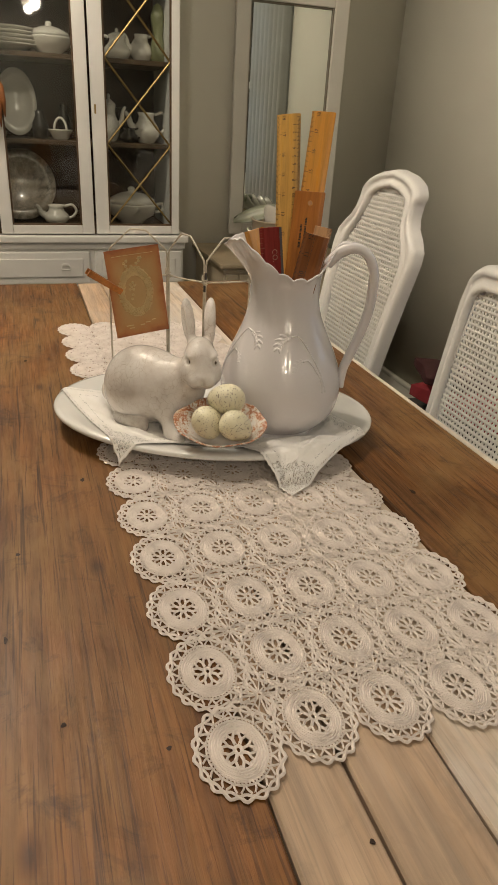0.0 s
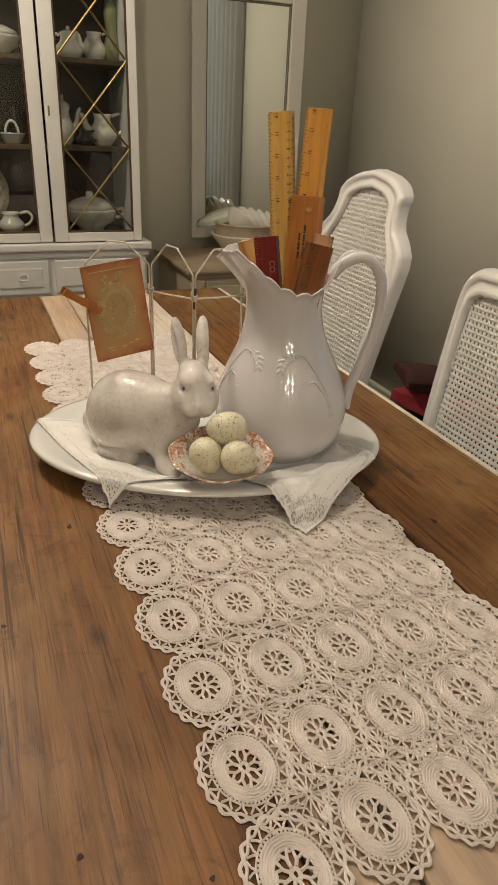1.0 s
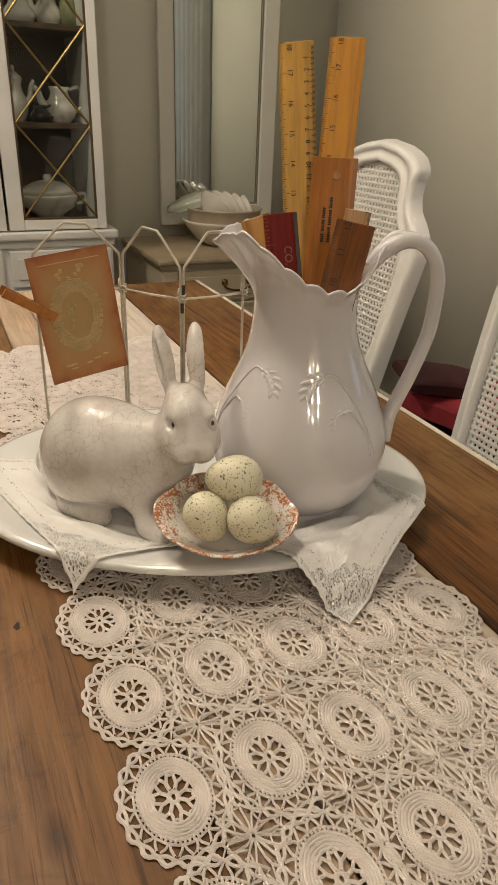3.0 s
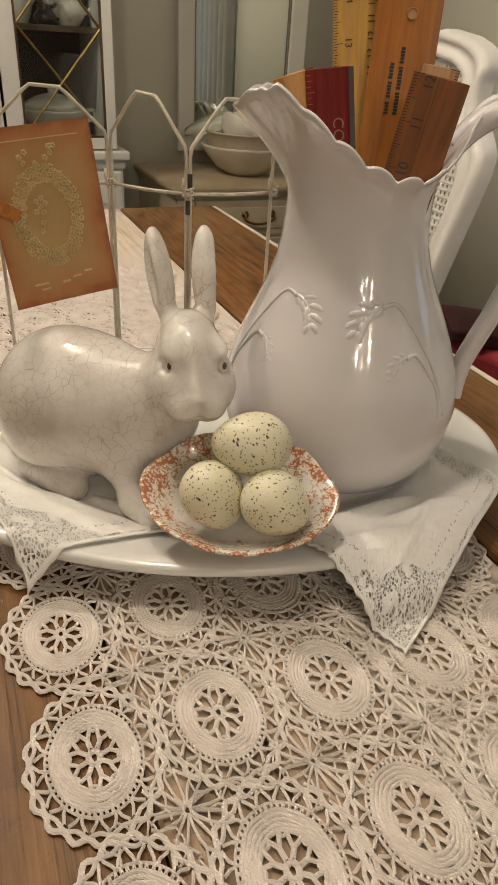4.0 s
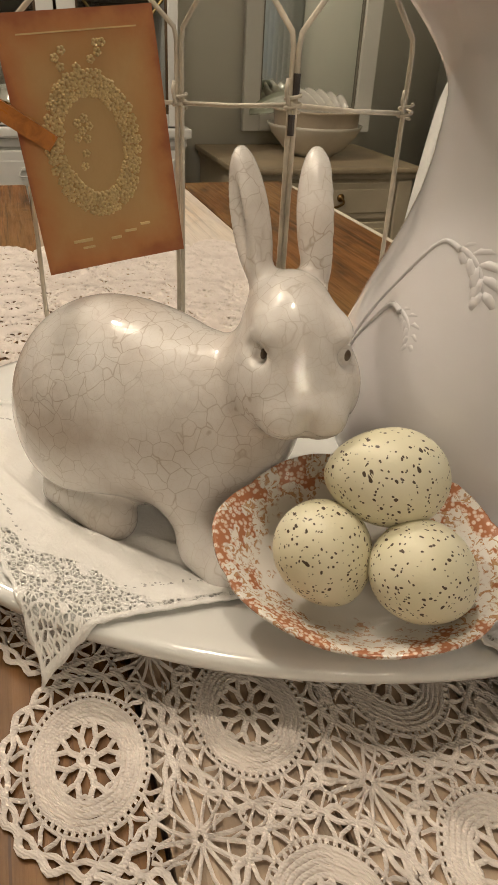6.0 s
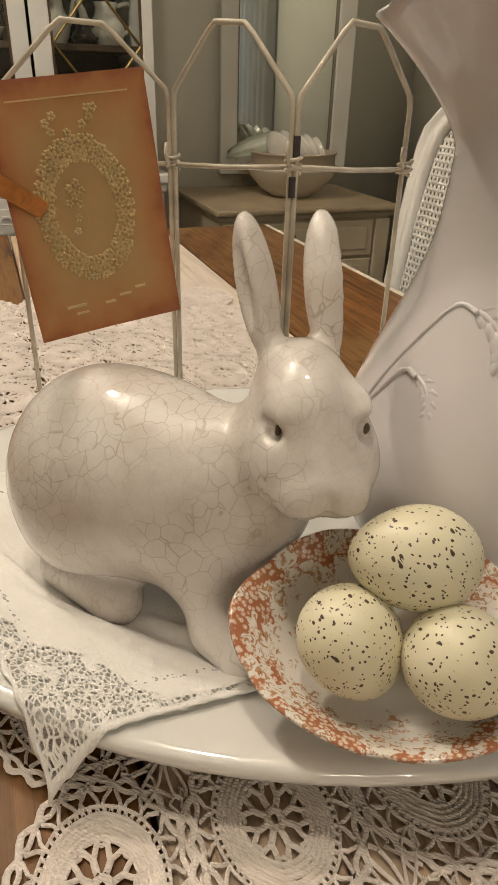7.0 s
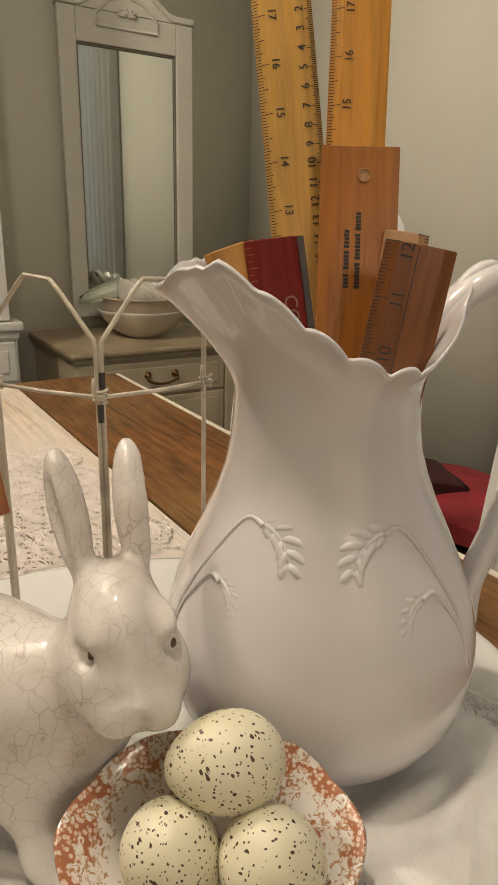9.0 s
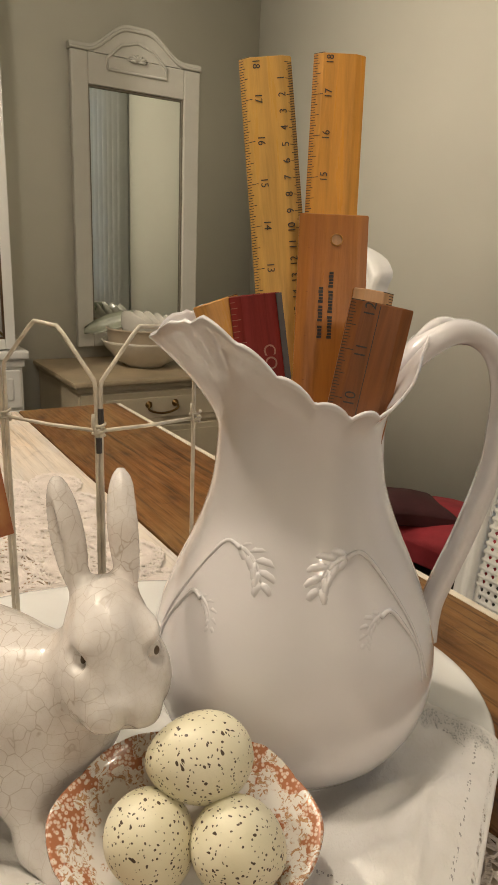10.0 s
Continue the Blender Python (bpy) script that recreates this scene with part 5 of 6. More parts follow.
def glass(name):
    m, n, l, b = nodes_of(name)
    tr, gl, mix = n.new("ShaderNodeBsdfTransparent"), n.new("ShaderNodeBsdfGlossy"), n.new("ShaderNodeMixShader")
    fr = n.new("ShaderNodeFresnel")
    fr.inputs[0].default_value = 1.5
    tr.inputs[0].default_value = (0.93, 0.95, 0.93, 1)
    gl.inputs["Roughness"].default_value = 0.02
    l.new(fr.outputs[0], mix.inputs[0])
    l.new(tr.outputs[0], mix.inputs[1])
    l.new(gl.outputs[0], mix.inputs[2])
    l.new(mix.outputs[0], n["Material Output"].inputs[0])
    return m


M_GLASS = glass("window_glass")
CF, CB = 2.65, 3.045
cab = thing("china_cabinet", "white painted china cabinet with glazed doors full of ironstone", "cabinet")
CL, CR = -1.02, 0.655
body = part("carcass", box(CL, CL + 0.03, CF + 0.022, CB, 0.752, 2.05, 0.002), M_CAB, cab)
part("side_panel", box(CR - 0.028, CR, CF + 0.022, CB, 0.752, 2.05, 0.002), M_CAB, cab)
part("back_panel", box(CL + 0.031, CR - 0.029, CB - 0.02, CB, 0.752, 2.05), M_DARK, cab, "dark wooden back panel")
part("top", box(CL, CR, CF + 0.022, CB, 2.051, 2.08, 0.003), M_CAB, cab)
bm = box(CL - 0.02, CR + 0.02, CF + 0.0, CB, 2.081, 2.11, 0.006)
box(CL - 0.045, CR + 0.045, CF - 0.025, CB, 2.111, 2.15, 0.01, bm)
part("cornice", bm, M_CAB, cab)
bm = box(CL - 0.03, CR + 0.03, CF - 0.018, CB, 0.725, 0.751, 0.006)
box(CL - 0.018, CR + 0.018, CF - 0.006, CB, 0.700, 0.724, 0.005, bm)
part("ledge", bm, M_CAB, cab)
part("base", box(CL - 0.012, CR + 0.012, CF + 0.004, CB, -0.02, 0.699, 0.003), M_CAB, cab)
for x0, x1 in ((-1.02, -0.352), (-0.345, 0.312), (0.322, 0.664)):
    dr = part("drawer", box(x0 + 0.006, x1 - 0.006, CF - 0.010, CF + 0.003, 0.575, 0.693, 0.004), M_CAB, cab)
    bm = box(x0 + 0.03, x1 - 0.03, CF - 0.0135, CF - 0.009, 0.600, 0.668, 0.003)
    part("drawer_panel", bm, M_CAB, dr)
    xm = 0.2165 if x0 == -0.345 else (x0 + x1) / 2
    bm = box(xm - 0.010, xm + 0.010, CF - 0.018, CF - 0.013, 0.643, 0.651, 0.001)
    tube([(xm - 0.011, CF - 0.018, 0.647), (xm - 0.017, CF - 0.021, 0.635), (xm - 0.014, CF - 0.022, 0.629), (xm + 0.014, CF - 0.022, 0.629), (xm + 0.017, CF - 0.021, 0.635), (xm + 0.011, CF - 0.018, 0.647)], 0.002, 8, bm)
    part("pull", bm, M_CAB, dr, "small painted bail pull")
    part("lower_door", box(x0 + 0.006, x1 - 0.006, CF - 0.010, CF + 0.003, 0.08, 0.565, 0.004), M_CAB, cab)
for z in (1.052, 1.322, 1.60, 1.85):
    part("shelf", box(CL + 0.032, CR - 0.03, CF + 0.07, CB - 0.022, z, z + 0.016, 0.002), M_SHELF, cab)
part("floor_shelf", box(CL + 0.032, CR - 0.03, CF + 0.024, CB - 0.022, 0.753, 0.770), M_SHELF, cab)


def door(x0, x1, glass_x0, glass_x1, lattice):
    z0, z1, g0, g1 = 0.755, 2.045, 0.786, 1.99
    dm = part("door", box(x0 + 0.002, glass_x0, CF, CF + 0.02, z0, z1, 0.003), M_CAB, cab)
    part("stile", box(glass_x1, x1 - 0.002, CF, CF + 0.02, z0, z1, 0.003), M_CAB, dm)
    part("rail", box(glass_x0 + 0.0005, glass_x1 - 0.0005, CF, CF + 0.02, z0, g0, 0.003), M_CAB, dm)
    part("rail", box(glass_x0 + 0.0005, glass_x1 - 0.0005, CF, CF + 0.02, g1, z1, 0.003), M_CAB, dm)
    bead = bmesh.new()
    for a, b, c, d in ((glass_x0, glass_x0 + 0.006, g0, g1), (glass_x1 - 0.006, glass_x1, g0, g1), (glass_x0 + 0.0065, glass_x1 - 0.0065, g0, g0 + 0.006), (glass_x0 + 0.0065, glass_x1 - 0.0065, g1 - 0.006, g1)):
        box(a, b, CF + 0.003, CF + 0.014, c, d, 0.001, bead)
    part("glazing_bead", bead, M_SHELF, dm, "dark glazing bead")
    pn = part("pane", box(glass_x0 + 0.001, glass_x1 - 0.001, CF + 0.015, CF + 0.018, g0 + 0.001, g1 - 0.001), M_GLASS, dm)
    pn.visible_shadow = False
    if lattice:
        for a, b in ((0.795, 1.065), (1.065, 1.335), (1.335, 1.605), (1.605, 1.875)):
            for p, q in (((glass_x0 + 0.004, a), (glass_x1 - 0.004, b)), ((glass_x1 - 0.004, a), (glass_x0 + 0.004, b))):
                yy = CF + 0.009 if p[0] < q[0] else CF + 0.012
                part("lattice_bar", tube([(p[0], yy, p[1]), (q[0], yy, q[1])], 0.0036, 6), M_GILT, dm)
    part("keyhole_plate", box(x0 + 0.012, x0 + 0.018, CF - 0.002, CF + 0.001, 1.16, 1.19, 0.001), M_GILT, dm)


door(-0.345, -0.002, -0.298, -0.045, False)
door(0.002, 0.333, 0.044, 0.288, False)
door(0.337, 0.653, 0.386, 0.622, True)
door(-0.690, -0.349, -0.642, -0.392, True)
part("end_panel", box(-1.018, -0.694, CF, CF + 0.02, 0.755, 2.045, 0.003), M_CAB, cab)

M_CHINA = plain("old_white_china", (0.66, 0.63, 0.56), 0.2, 0.12, 10, 0.05, 40, coat=0.6)
M_CHINA_B = plain("brown_printed_china", (0.46, 0.40, 0.32), 0.25, 0.5, 55, 0.05, 40, coat=0.6)
M_BLACK = plain("dark_pottery", (0.035, 0.03, 0.026), 0.3, 0.3, 20, 0.1, 60, coat=0.3)
M_MOSS = plain("mossy_green_glaze", (0.22, 0.23, 0.12), 0.35, 0.3, 30, 0.1, 60)


def ware(name, prof, c, label, cat, material=M_CHINA, tilt=None, stretch=(1, 1), seg=32):
    bm = lathe([(max(r, 0.0005), z) for r, z in prof], seg, stretch=stretch)
    ob = finish(bm, name, material)
    ob.matrix_world = Matrix.Translation(c) @ (tilt or Matrix.Identity(4))
    return tagged(ob, label, cat)


PLATE = [(0.0, 0.004), (0.62, 0.004), (0.72, 0.016), (1.0, 0.022), (1.0, 0.026), (0.72, 0.021), (0.6, 0.009), (0.0, 0.009)]
lean_back = lambda d, z=0: Matrix.Rotation(math.radians(z), 4, "Z") @ Matrix.Rotation(math.radians(d), 4, "X")


def plate(c, r, label, material=M_CHINA, stretch=(1, 1), tilt=78):
    bm = lathe([(max(a * r, 0.0005), b) for a, b in PLATE], 40, stretch=stretch)
    ob = finish(bm, "plate", material)
    ob.matrix_world = Matrix.Translation(c) @ lean_back(tilt)
    return tagged(ob, label, "plate")


plate((0.085, 2.90, 0.770 + 0.128), 0.128, "brown printed dinner plate leaning on the cabinet back", M_CHINA_B)
plate((0.095, 2.90, 1.068 + 0.112), 0.098, "white oblong ironstone platter standing on the shelf", M_CHINA, (0.72, 1.15))
for k in range(5):
    plate((0.08, 2.86, 1.339 + 0.0125 * k), 0.108 - 0.002 * k, "white plate in a stack on the shelf", tilt=0)
JUG = [(0.0, 0.0), (0.6, 0.0), (0.62, 0.05), (0.85, 0.25), (1.0, 0.55), (0.9, 0.85), (0.62, 1.15), (0.55, 1.4), (0.66, 1.62), (0.62, 1.62), (0.5, 1.4), (0.55, 1.15), (0.8, 0.85), (0.0, 0.15)]


def jug(name, c, r, label, tall=1.0, material=M_CHINA, lid=False, spout=True, face=0.0):
    ob = thing(name, label, "jug" if not lid else "pot", Matrix.Translation(c) @ Matrix.Rotation(face, 4, "Z"))
    part("body", lathe([(max(a * r, 0.0005), b * r * tall) for a, b in JUG], 28), material, ob, smooth=True)
    h = r * tall
    part("handle", tube(curve_points([(0.62 * r, 0, 1.5 * h), (1.25 * r, 0, 1.62 * h), (1.55 * r, 0, 1.15 * h), (1.3 * r, 0, 0.7 * h), (0.92 * r, 0, 0.5 * h)], 6), 0.11 * r, 8), material, ob, smooth=True)
    if spout:
        part("spout", tube(curve_points([(-0.8 * r, 0, 0.7 * h), (-1.15 * r, 0, 0.95 * h), (-1.3 * r, 0, 1.35 * h), (-1.55 * r, 0, 1.6 * h)], 5), [0.3 * r - 0.012 * r * k for k in range(16)], 10), material, ob, smooth=True)
    if lid:
        part("lid", lathe([(0.66 * r, 1.60 * h), (0.62 * r, 1.7 * h), (0.3 * r, 1.85 * h), (0.1 * r, 1.9 * h), (0.14 * r, 2.0 * h), (0.12 * r, 2.1 * h), (0.0005, 2.14 * h)], 24), material, ob, smooth=True)
    return ob


def tureen(c, r, label, material=M_CHINA):
    ob = thing("tureen", label, "tureen", Matrix.Translation(c))
    part("bowl", lathe([(0.5 * r, 0), (0.52 * r, 0.1 * r), (0.9 * r, 0.35 * r), (r, 0.7 * r), (1.02 * r, 0.78 * r), (0.95 * r, 0.78 * r), (0.0005, 0.6 * r)], 36), material, ob, smooth=True)
    part("lid", lathe([(0.98 * r, 0.79 * r), (0.9 * r, 0.95 * r), (0.5 * r, 1.15 * r), (0.12 * r, 1.22 * r), (0.16 * r, 1.32 * r), (0.1 * r, 1.4 * r), (0.0005, 1.41 * r)], 36), material, ob, smooth=True)
    for s in (-1, 1):
        part("handle", tube(curve_points([(s * 0.95 * r, 0, 0.7 * r), (s * 1.25 * r, 0, 0.75 * r), (s * 1.25 * r, 0, 0.5 * r), (s * 0.95 * r, 0, 0.42 * r)], 5), 0.07 * r, 8), material, ob, smooth=True)
    return ob


tureen((0.500, 2.85, 0.770), 0.098, "white soup tureen with a lid in the cabinet")
jug("small_jug", (0.205, 2.80, 0.770), 0.048, "white figured jug lying in the cabinet bottom", 0.9)
jug("coffee_pot", (0.425, 2.86, 1.068), 0.040, "tall white coffee pot with a lid on the shelf", 1.9, lid=True, face=math.pi)
jug("milk_jug", (0.560, 2.83, 1.068), 0.052, "white ironstone jug on the middle shelf", 1.25, face=0.1)
jug("small_pot", (0.490, 2.80, 1.068), 0.034, "brown glazed pot on the middle shelf", 0.9, M_BLACK, spout=False)
tureen((0.225, 2.86, 1.338), 0.075, "white lidded sugar tureen on the upper shelf")
jug("teapot", (0.460, 2.84, 1.338), 0.050, "white teapot with a dark oval print", 0.95, lid=True, face=math.pi)
jug("cream_jug", (0.548, 2.84, 1.338), 0.042, "white cream jug on the upper shelf", 1.3)
ware("flower_vase", [(0.0, 0), (0.028, 0.0), (0.03, 0.04), (0.018, 0.09), (0.022, 0.12), (0.026, 0.15), (0.014, 0.18), (0.0, 0.19)], (0.607, 2.83, 1.338), "mossy green and cream vase on the upper shelf", "vase", M_MOSS)
ware("dark_bottle", [(0.0, 0), (0.026, 0.0), (0.028, 0.05), (0.014, 0.075), (0.016, 0.09), (0.0, 0.095)], (0.170, 2.83, 1.068), "small dark pottery bottle on the shelf", "bottle", M_BLACK)
ware("dark_bottle", [(0.0, 0), (0.022, 0.0), (0.024, 0.06), (0.012, 0.095), (0.012, 0.115), (0.0, 0.12)], (0.262, 2.93, 1.068), "tall dark pottery bottle on the shelf", "bottle", M_BLACK)
bk = thing("china_basket", "white china basket with a hoop handle", "basket", Matrix.Translation((0.240, 2.80, 1.068)))
part("bowl", lathe([(0.025, 0), (0.028, 0.004), (0.043, 0.03), (0.046, 0.034), (0.040, 0.032), (0.0005, 0.008)], 28), M_CHINA, bk, smooth=True)
part("handle", tube([(0.022 * math.cos(a), 0, 0.030 + 0.042 * math.sin(a)) for a in np.linspace(0, math.pi, 14)], 0.0045, 8), M_CHINA, bk, smooth=True)
ware("dark_jar", [(0.0, 0), (0.05, 0.0), (0.06, 0.06), (0.05, 0.11), (0.045, 0.12), (0.0, 0.12)], (0.505, 2.97, 1.068), "dark jar at the back of the shelf", "jar", M_BLACK)
M_CARROT = plain("dried_orange", (0.30, 0.11, 0.03), 0.6, 0.35, 50, 0.4, 90)
bunch = thing("carrot_bunch", "bunch of dull orange craft carrots hanging from a cabinet knob", "decoration", Matrix.Translation((0.026, CF - 0.02, 1.255)))
for k, (dx, ln) in enumerate(((-0.026, 0.13), (-0.008, 0.165), (0.012, 0.15), (0.026, 0.12))):
    part("carrot", tube([(dx * 0.3, -0.004 * (k % 2), 0.0), (dx * 0.8, -0.010, -0.03), (dx, -0.012, -ln * 0.6), (dx * 1.1, -0.010, -ln)], [0.006, 0.011, 0.009, 0.002], 10), M_CARROT, bunch, smooth=True)
part("cord", tube([(0, 0.016, 0.03), (0, -0.003, 0.025), (0, -0.004, 0.0)], 0.002, 6), M_MOSS, bunch)

# ---------------------------------------------------------------- mirror over the dresser
M_FRAME = plain("sage_white_frame_paint", (0.62, 0.605, 0.535), 0.5, 0.06, 5, 0.25, 50)
M_MIRROR, n_, l_, b_ = nodes_of("silvered_mirror")
b_.inputs["Base Color"].default_value, b_.inputs["Metallic"].default_value, b_.inputs["Roughness"].default_value = (0.80, 0.84, 0.80, 1), 1.0, 0.02
WY = WALL_Y - 0.002
mirror = thing("wall_mirror", "tall painted mirror with a carved arched crest above the dresser", "mirror")
MX0, MX1, MZ0, MZ1 = 1.020, 1.384, 0.776, 1.600
OX0, OX1, OZ0 = 0.960, 1.448, 0.700
part("glass", box(MX0 - 0.004, MX1 + 0.004, WY - 0.012, WY - 0.004, MZ0 - 0.004, MZ1 + 0.004), M_MIRROR, mirror, "silvered glass")
part("stile", box(OX0, MX0, WY - 0.030, WY, OZ0, 1.70, 0.005), M_FRAME, mirror)
part("stile", box(MX1, OX1, WY - 0.030, WY, OZ0, 1.70, 0.005), M_FRAME, mirror)
part("rail", box(MX0 + 0.0005, MX1 - 0.0005, WY - 0.028, WY, OZ0, MZ0, 0.004), M_FRAME, mirror)
part("rail", box(MX0 + 0.0005, MX1 - 0.0005, WY - 0.028, WY, MZ1, 1.70, 0.004), M_FRAME, mirror)
top = []
for k in range(41):
    x = OX0 - 0.004 + (OX1 - OX0 + 0.008) * k / 40
    q = abs(x - 1.2) / 0.252
    z = 1.722 + (0.082 * (0.5 + 0.5 * math.cos(math.pi * min(1, max(0, (q - 0.12) / 0.62)))) if q > 0.12 else 0.082)
    top.append((x, z))
ring = [(x, 1.7005) for x, _ in top] + [(x, z) for x, z in reversed(top)]
bm = loft([[(x, WY - y, z) for x, z in ring] for y in (0.0, 0.026, 0.030)])
part("crest", bm, M_FRAME, mirror)
part("crest_moulding", tube([(x, WY - 0.032, z - 0.016) for x, z in top], 0.006, 8), M_FRAME, mirror, smooth=True)
part("crest_panel", tube([(1.09, WY - 0.031, 1.655), (1.31, WY - 0.031, 1.655), (1.31, WY - 0.031, 1.690), (1.26, WY - 0.031, 1.735), (1.2, WY - 0.031, 1.752), (1.14, WY - 0.031, 1.735), (1.09, WY - 0.031, 1.690), (1.09, WY - 0.031, 1.655)], 0.005, 8), M_FRAME, mirror, smooth=True)
bm = bmesh.new()
for k in range(7):
    a = math.pi * k / 6
    tube([(1.2, WY - 0.033, 1.693), (1.2 + 0.018 * math.cos(a), WY - 0.037, 1.693 + 0.012 * math.sin(a)), (1.2 + 0.036 * math.cos(a), WY - 0.033, 1.695 + 0.020 * math.sin(a))], [0.003, 0.006, 0.002], 6, bm)
part("carved_leaf", bm, M_FRAME, mirror, smooth=True)
bm = bmesh.new()
for a, b, c, d in ((MX0, MX0 + 0.007, MZ0, MZ1), (MX1 - 0.007, MX1, MZ0, MZ1), (MX0 + 0.0075, MX1 - 0.0075, MZ0, MZ0 + 0.007), (MX0 + 0.0075, MX1 - 0.0075, MZ1 - 0.007, MZ1)):
    box(a, b, WY - 0.020, WY - 0.013, c, d, 0.002, bm)
part("slip", bm, plain("dull_dark_slip", (0.20, 0.175, 0.13), 0.5, 0.2, 20, 0.1), mirror, "thin dark inner moulding")

# ---------------------------------------------------------------- dresser
M_DTOP = plain("worn_tan_top", (0.40, 0.32, 0.21), 0.45, 0.25, 8, 0.2, 60)
DX0, DX1, DY0, DZ = 0.815, 1.395, 2.58, 0.657
dresser = thing("dresser", "cream painted low dresser with a worn tan top and bail pulls", "dresser")
bm = box(DX0 - 0.02, DX1 + 0.02, DY0 - 0.03, 3.046, DZ - 0.018, DZ, 0.006)
part("top", bm, M_DTOP, dresser, "worn tan wooden top")
part("moulding", box(DX0 - 0.008, DX1 + 0.008, DY0 - 0.014, 3.045, DZ - 0.036, DZ - 0.019, 0.005), M_CREAM, dresser)
part("carcass", box(DX0, DX1, DY0, 3.044, 0.06, DZ - 0.037, 0.003), M_CREAM, dresser)
part("plinth", box(DX0 - 0.008, DX1 + 0.008, DY0 - 0.01, 3.044, -0.02, 0.059, 0.006), M_CREAM, dresser)
for x in (DX0 + 0.03, DX1 - 0.03):
    part("pilaster", box(x - 0.026, x + 0.026, DY0 - 0.014, DY0 - 0.001, 0.07, 0.615, 0.005), M_CREAM, dresser)
for z0, z1 in ((0.500, 0.612), (0.335, 0.490), (0.15, 0.325)):
    dr = part("drawer", box(DX0 + 0.062, DX1 - 0.062, DY0 - 0.012, DY0 - 0.001, z0, z1, 0.004), M_CREAM, dresser)
    part("drawer_panel", box(DX0 + 0.085, DX1 - 0.085, DY0 - 0.0155, DY0 - 0.011, z0 + 0.02, z1 - 0.02, 0.003), M_CREAM, dr)
    xm, zm = 1.095, (z0 + z1) / 2 + 0.012
    bm = bmesh.new()
    for s in (-1, 1):
        bm2 = lathe([(0.013, 0), (0.011, 0.004), (0.006, 0.006), (0.007, 0.012), (0.0005, 0.014)], 14)
        bm2.transform(Matrix.Translation((xm + s * 0.048, DY0 - 0.015, zm)) @ Matrix.Rotation(math.radians(90), 4, "X"))
        me = bpy.data.meshes.new("t")
        bm2.to_mesh(me)
        bm2.free()
        bm.from_mesh(me)
        bpy.data.meshes.remove(me)
    tube(curve_points([(xm - 0.048, DY0 - 0.027, zm), (xm - 0.052, DY0 - 0.030, zm - 0.014), (xm - 0.02, DY0 - 0.033, zm - 0.026), (xm + 0.02, DY0 - 0.033, zm - 0.026), (xm + 0.052, DY0 - 0.030, zm - 0.014), (xm + 0.048, DY0 - 0.027, zm)], 5), 0.004, 8, bm)
    part("bail_pull", bm, M_BRASS, dr, "aged brass bail pull", smooth=True)

# bowls stacked on the dresser
BX, BY = 1.135, 2.80
M_STONE = plain("tan_stoneware", (0.45, 0.37, 0.27), 0.35, 0.15, 12, 0.1, 50, coat=0.3)
M_BOWLW = plain("cream_stoneware", (0.58, 0.53, 0.44), 0.3, 0.12, 12, 0.08, 50, coat=0.4)
bowl = lambda R, h, t=0.006: [(0.42 * R, 0), (0.44 * R, 0.05 * h), (0.66 * R, 0.25 * h), (0.9 * R, 0.7 * h), (0.97 * R, 0.9 * h), (1.0 * R, h), (0.96 * R, h), (0.94 * R - t, 0.88 * h), (0.6 * R, 0.28 * h), (0.0, 0.14 * h)]
ware("mixing_bowl", bowl(0.155, 0.095), (BX, BY, DZ), "large cream mixing bowl on the dresser", "bowl", M_BOWLW, seg=48)
ware("mixing_bowl", [(0.07, 0), (0.10, 0.02), (0.135, 0.055), (0.137, 0.062), (0.138, 0.098), (0.143, 0.101), (0.143, 0.106), (0.134, 0.106), (0.130, 0.06), (0.09, 0.02), (0.0, 0.015)], (BX + 0.004, BY, DZ + 0.032), "tan stoneware bowl nested in the cream one", "bowl", M_STONE, seg=48)
for k, (dx, dz, tx, tz, R) in enumerate(((-0.055, 0.105, 50, 12, 0.078), (-0.028, 0.108, 56, 8, 0.075), (0.0, 0.108, 62, 4, 0.072), (0.028, 0.106, 68, 0, 0.069), (0.056, 0.104, 73, -5, 0.066))):
    ob = ware("small_bowl", bowl(R, 0.05), (BX + dx, BY + 0.01, DZ + dz), "small white bowl tilted in the stack", "bowl", M_CHINA, Matrix.Rotation(math.radians(tz), 4, "Z") @ Matrix.Rotation(math.radians(tx), 4, "Y"))
    tagged(ob, group="small bowls in the stack")
M_LEAF = plain("grey_green_glaze", (0.34, 0.36, 0.27), 0.35, 0.2, 14, 0.1, 50)
bm = bmesh.new()
rings = []
for k in range(13):
    f = k / 12
    w = 0.036 * math.sin(math.pi * (0.08 + 0.9 * f)) ** 0.8
    rings.append([(-0.13 + 0.19 * f, s * w, 0.10 * f - 0.015 + 0.010 * abs(s) ** 2 + dz) for s, dz in ((-1, 0), (-0.5, -0.004), (0, -0.006), (0.5, -0.004), (1, 0), (0.5, -0.009), (0, -0.011), (-0.5, -0.009))])
leaf = finish(loft(rings, bm), "leaf_dish", M_LEAF)
leaf.matrix_world = Matrix.Translation((BX - 0.06, BY + 0.09, DZ + 0.125)) @ Matrix.Rotation(math.radians(48), 4, "X")
tagged(leaf, "grey green leaf shaped dish leaning behind the bowls", "dish")

# ---------------------------------------------------------------- seat with cushions by the wall
M_RED = plain("red_cushion_cloth", (0.33, 0.025, 0.035), 0.85, 0.3, 18, 0.5, 300)
M_MAROON = plain("dark_maroon_cloth", (0.055, 0.010, 0.012), 0.8, 0.3, 18, 0.4, 300)
M_GREY = plain("charcoal_upholstery", (0.055, 0.05, 0.045), 0.9, 0.25, 20, 0.5, 300)


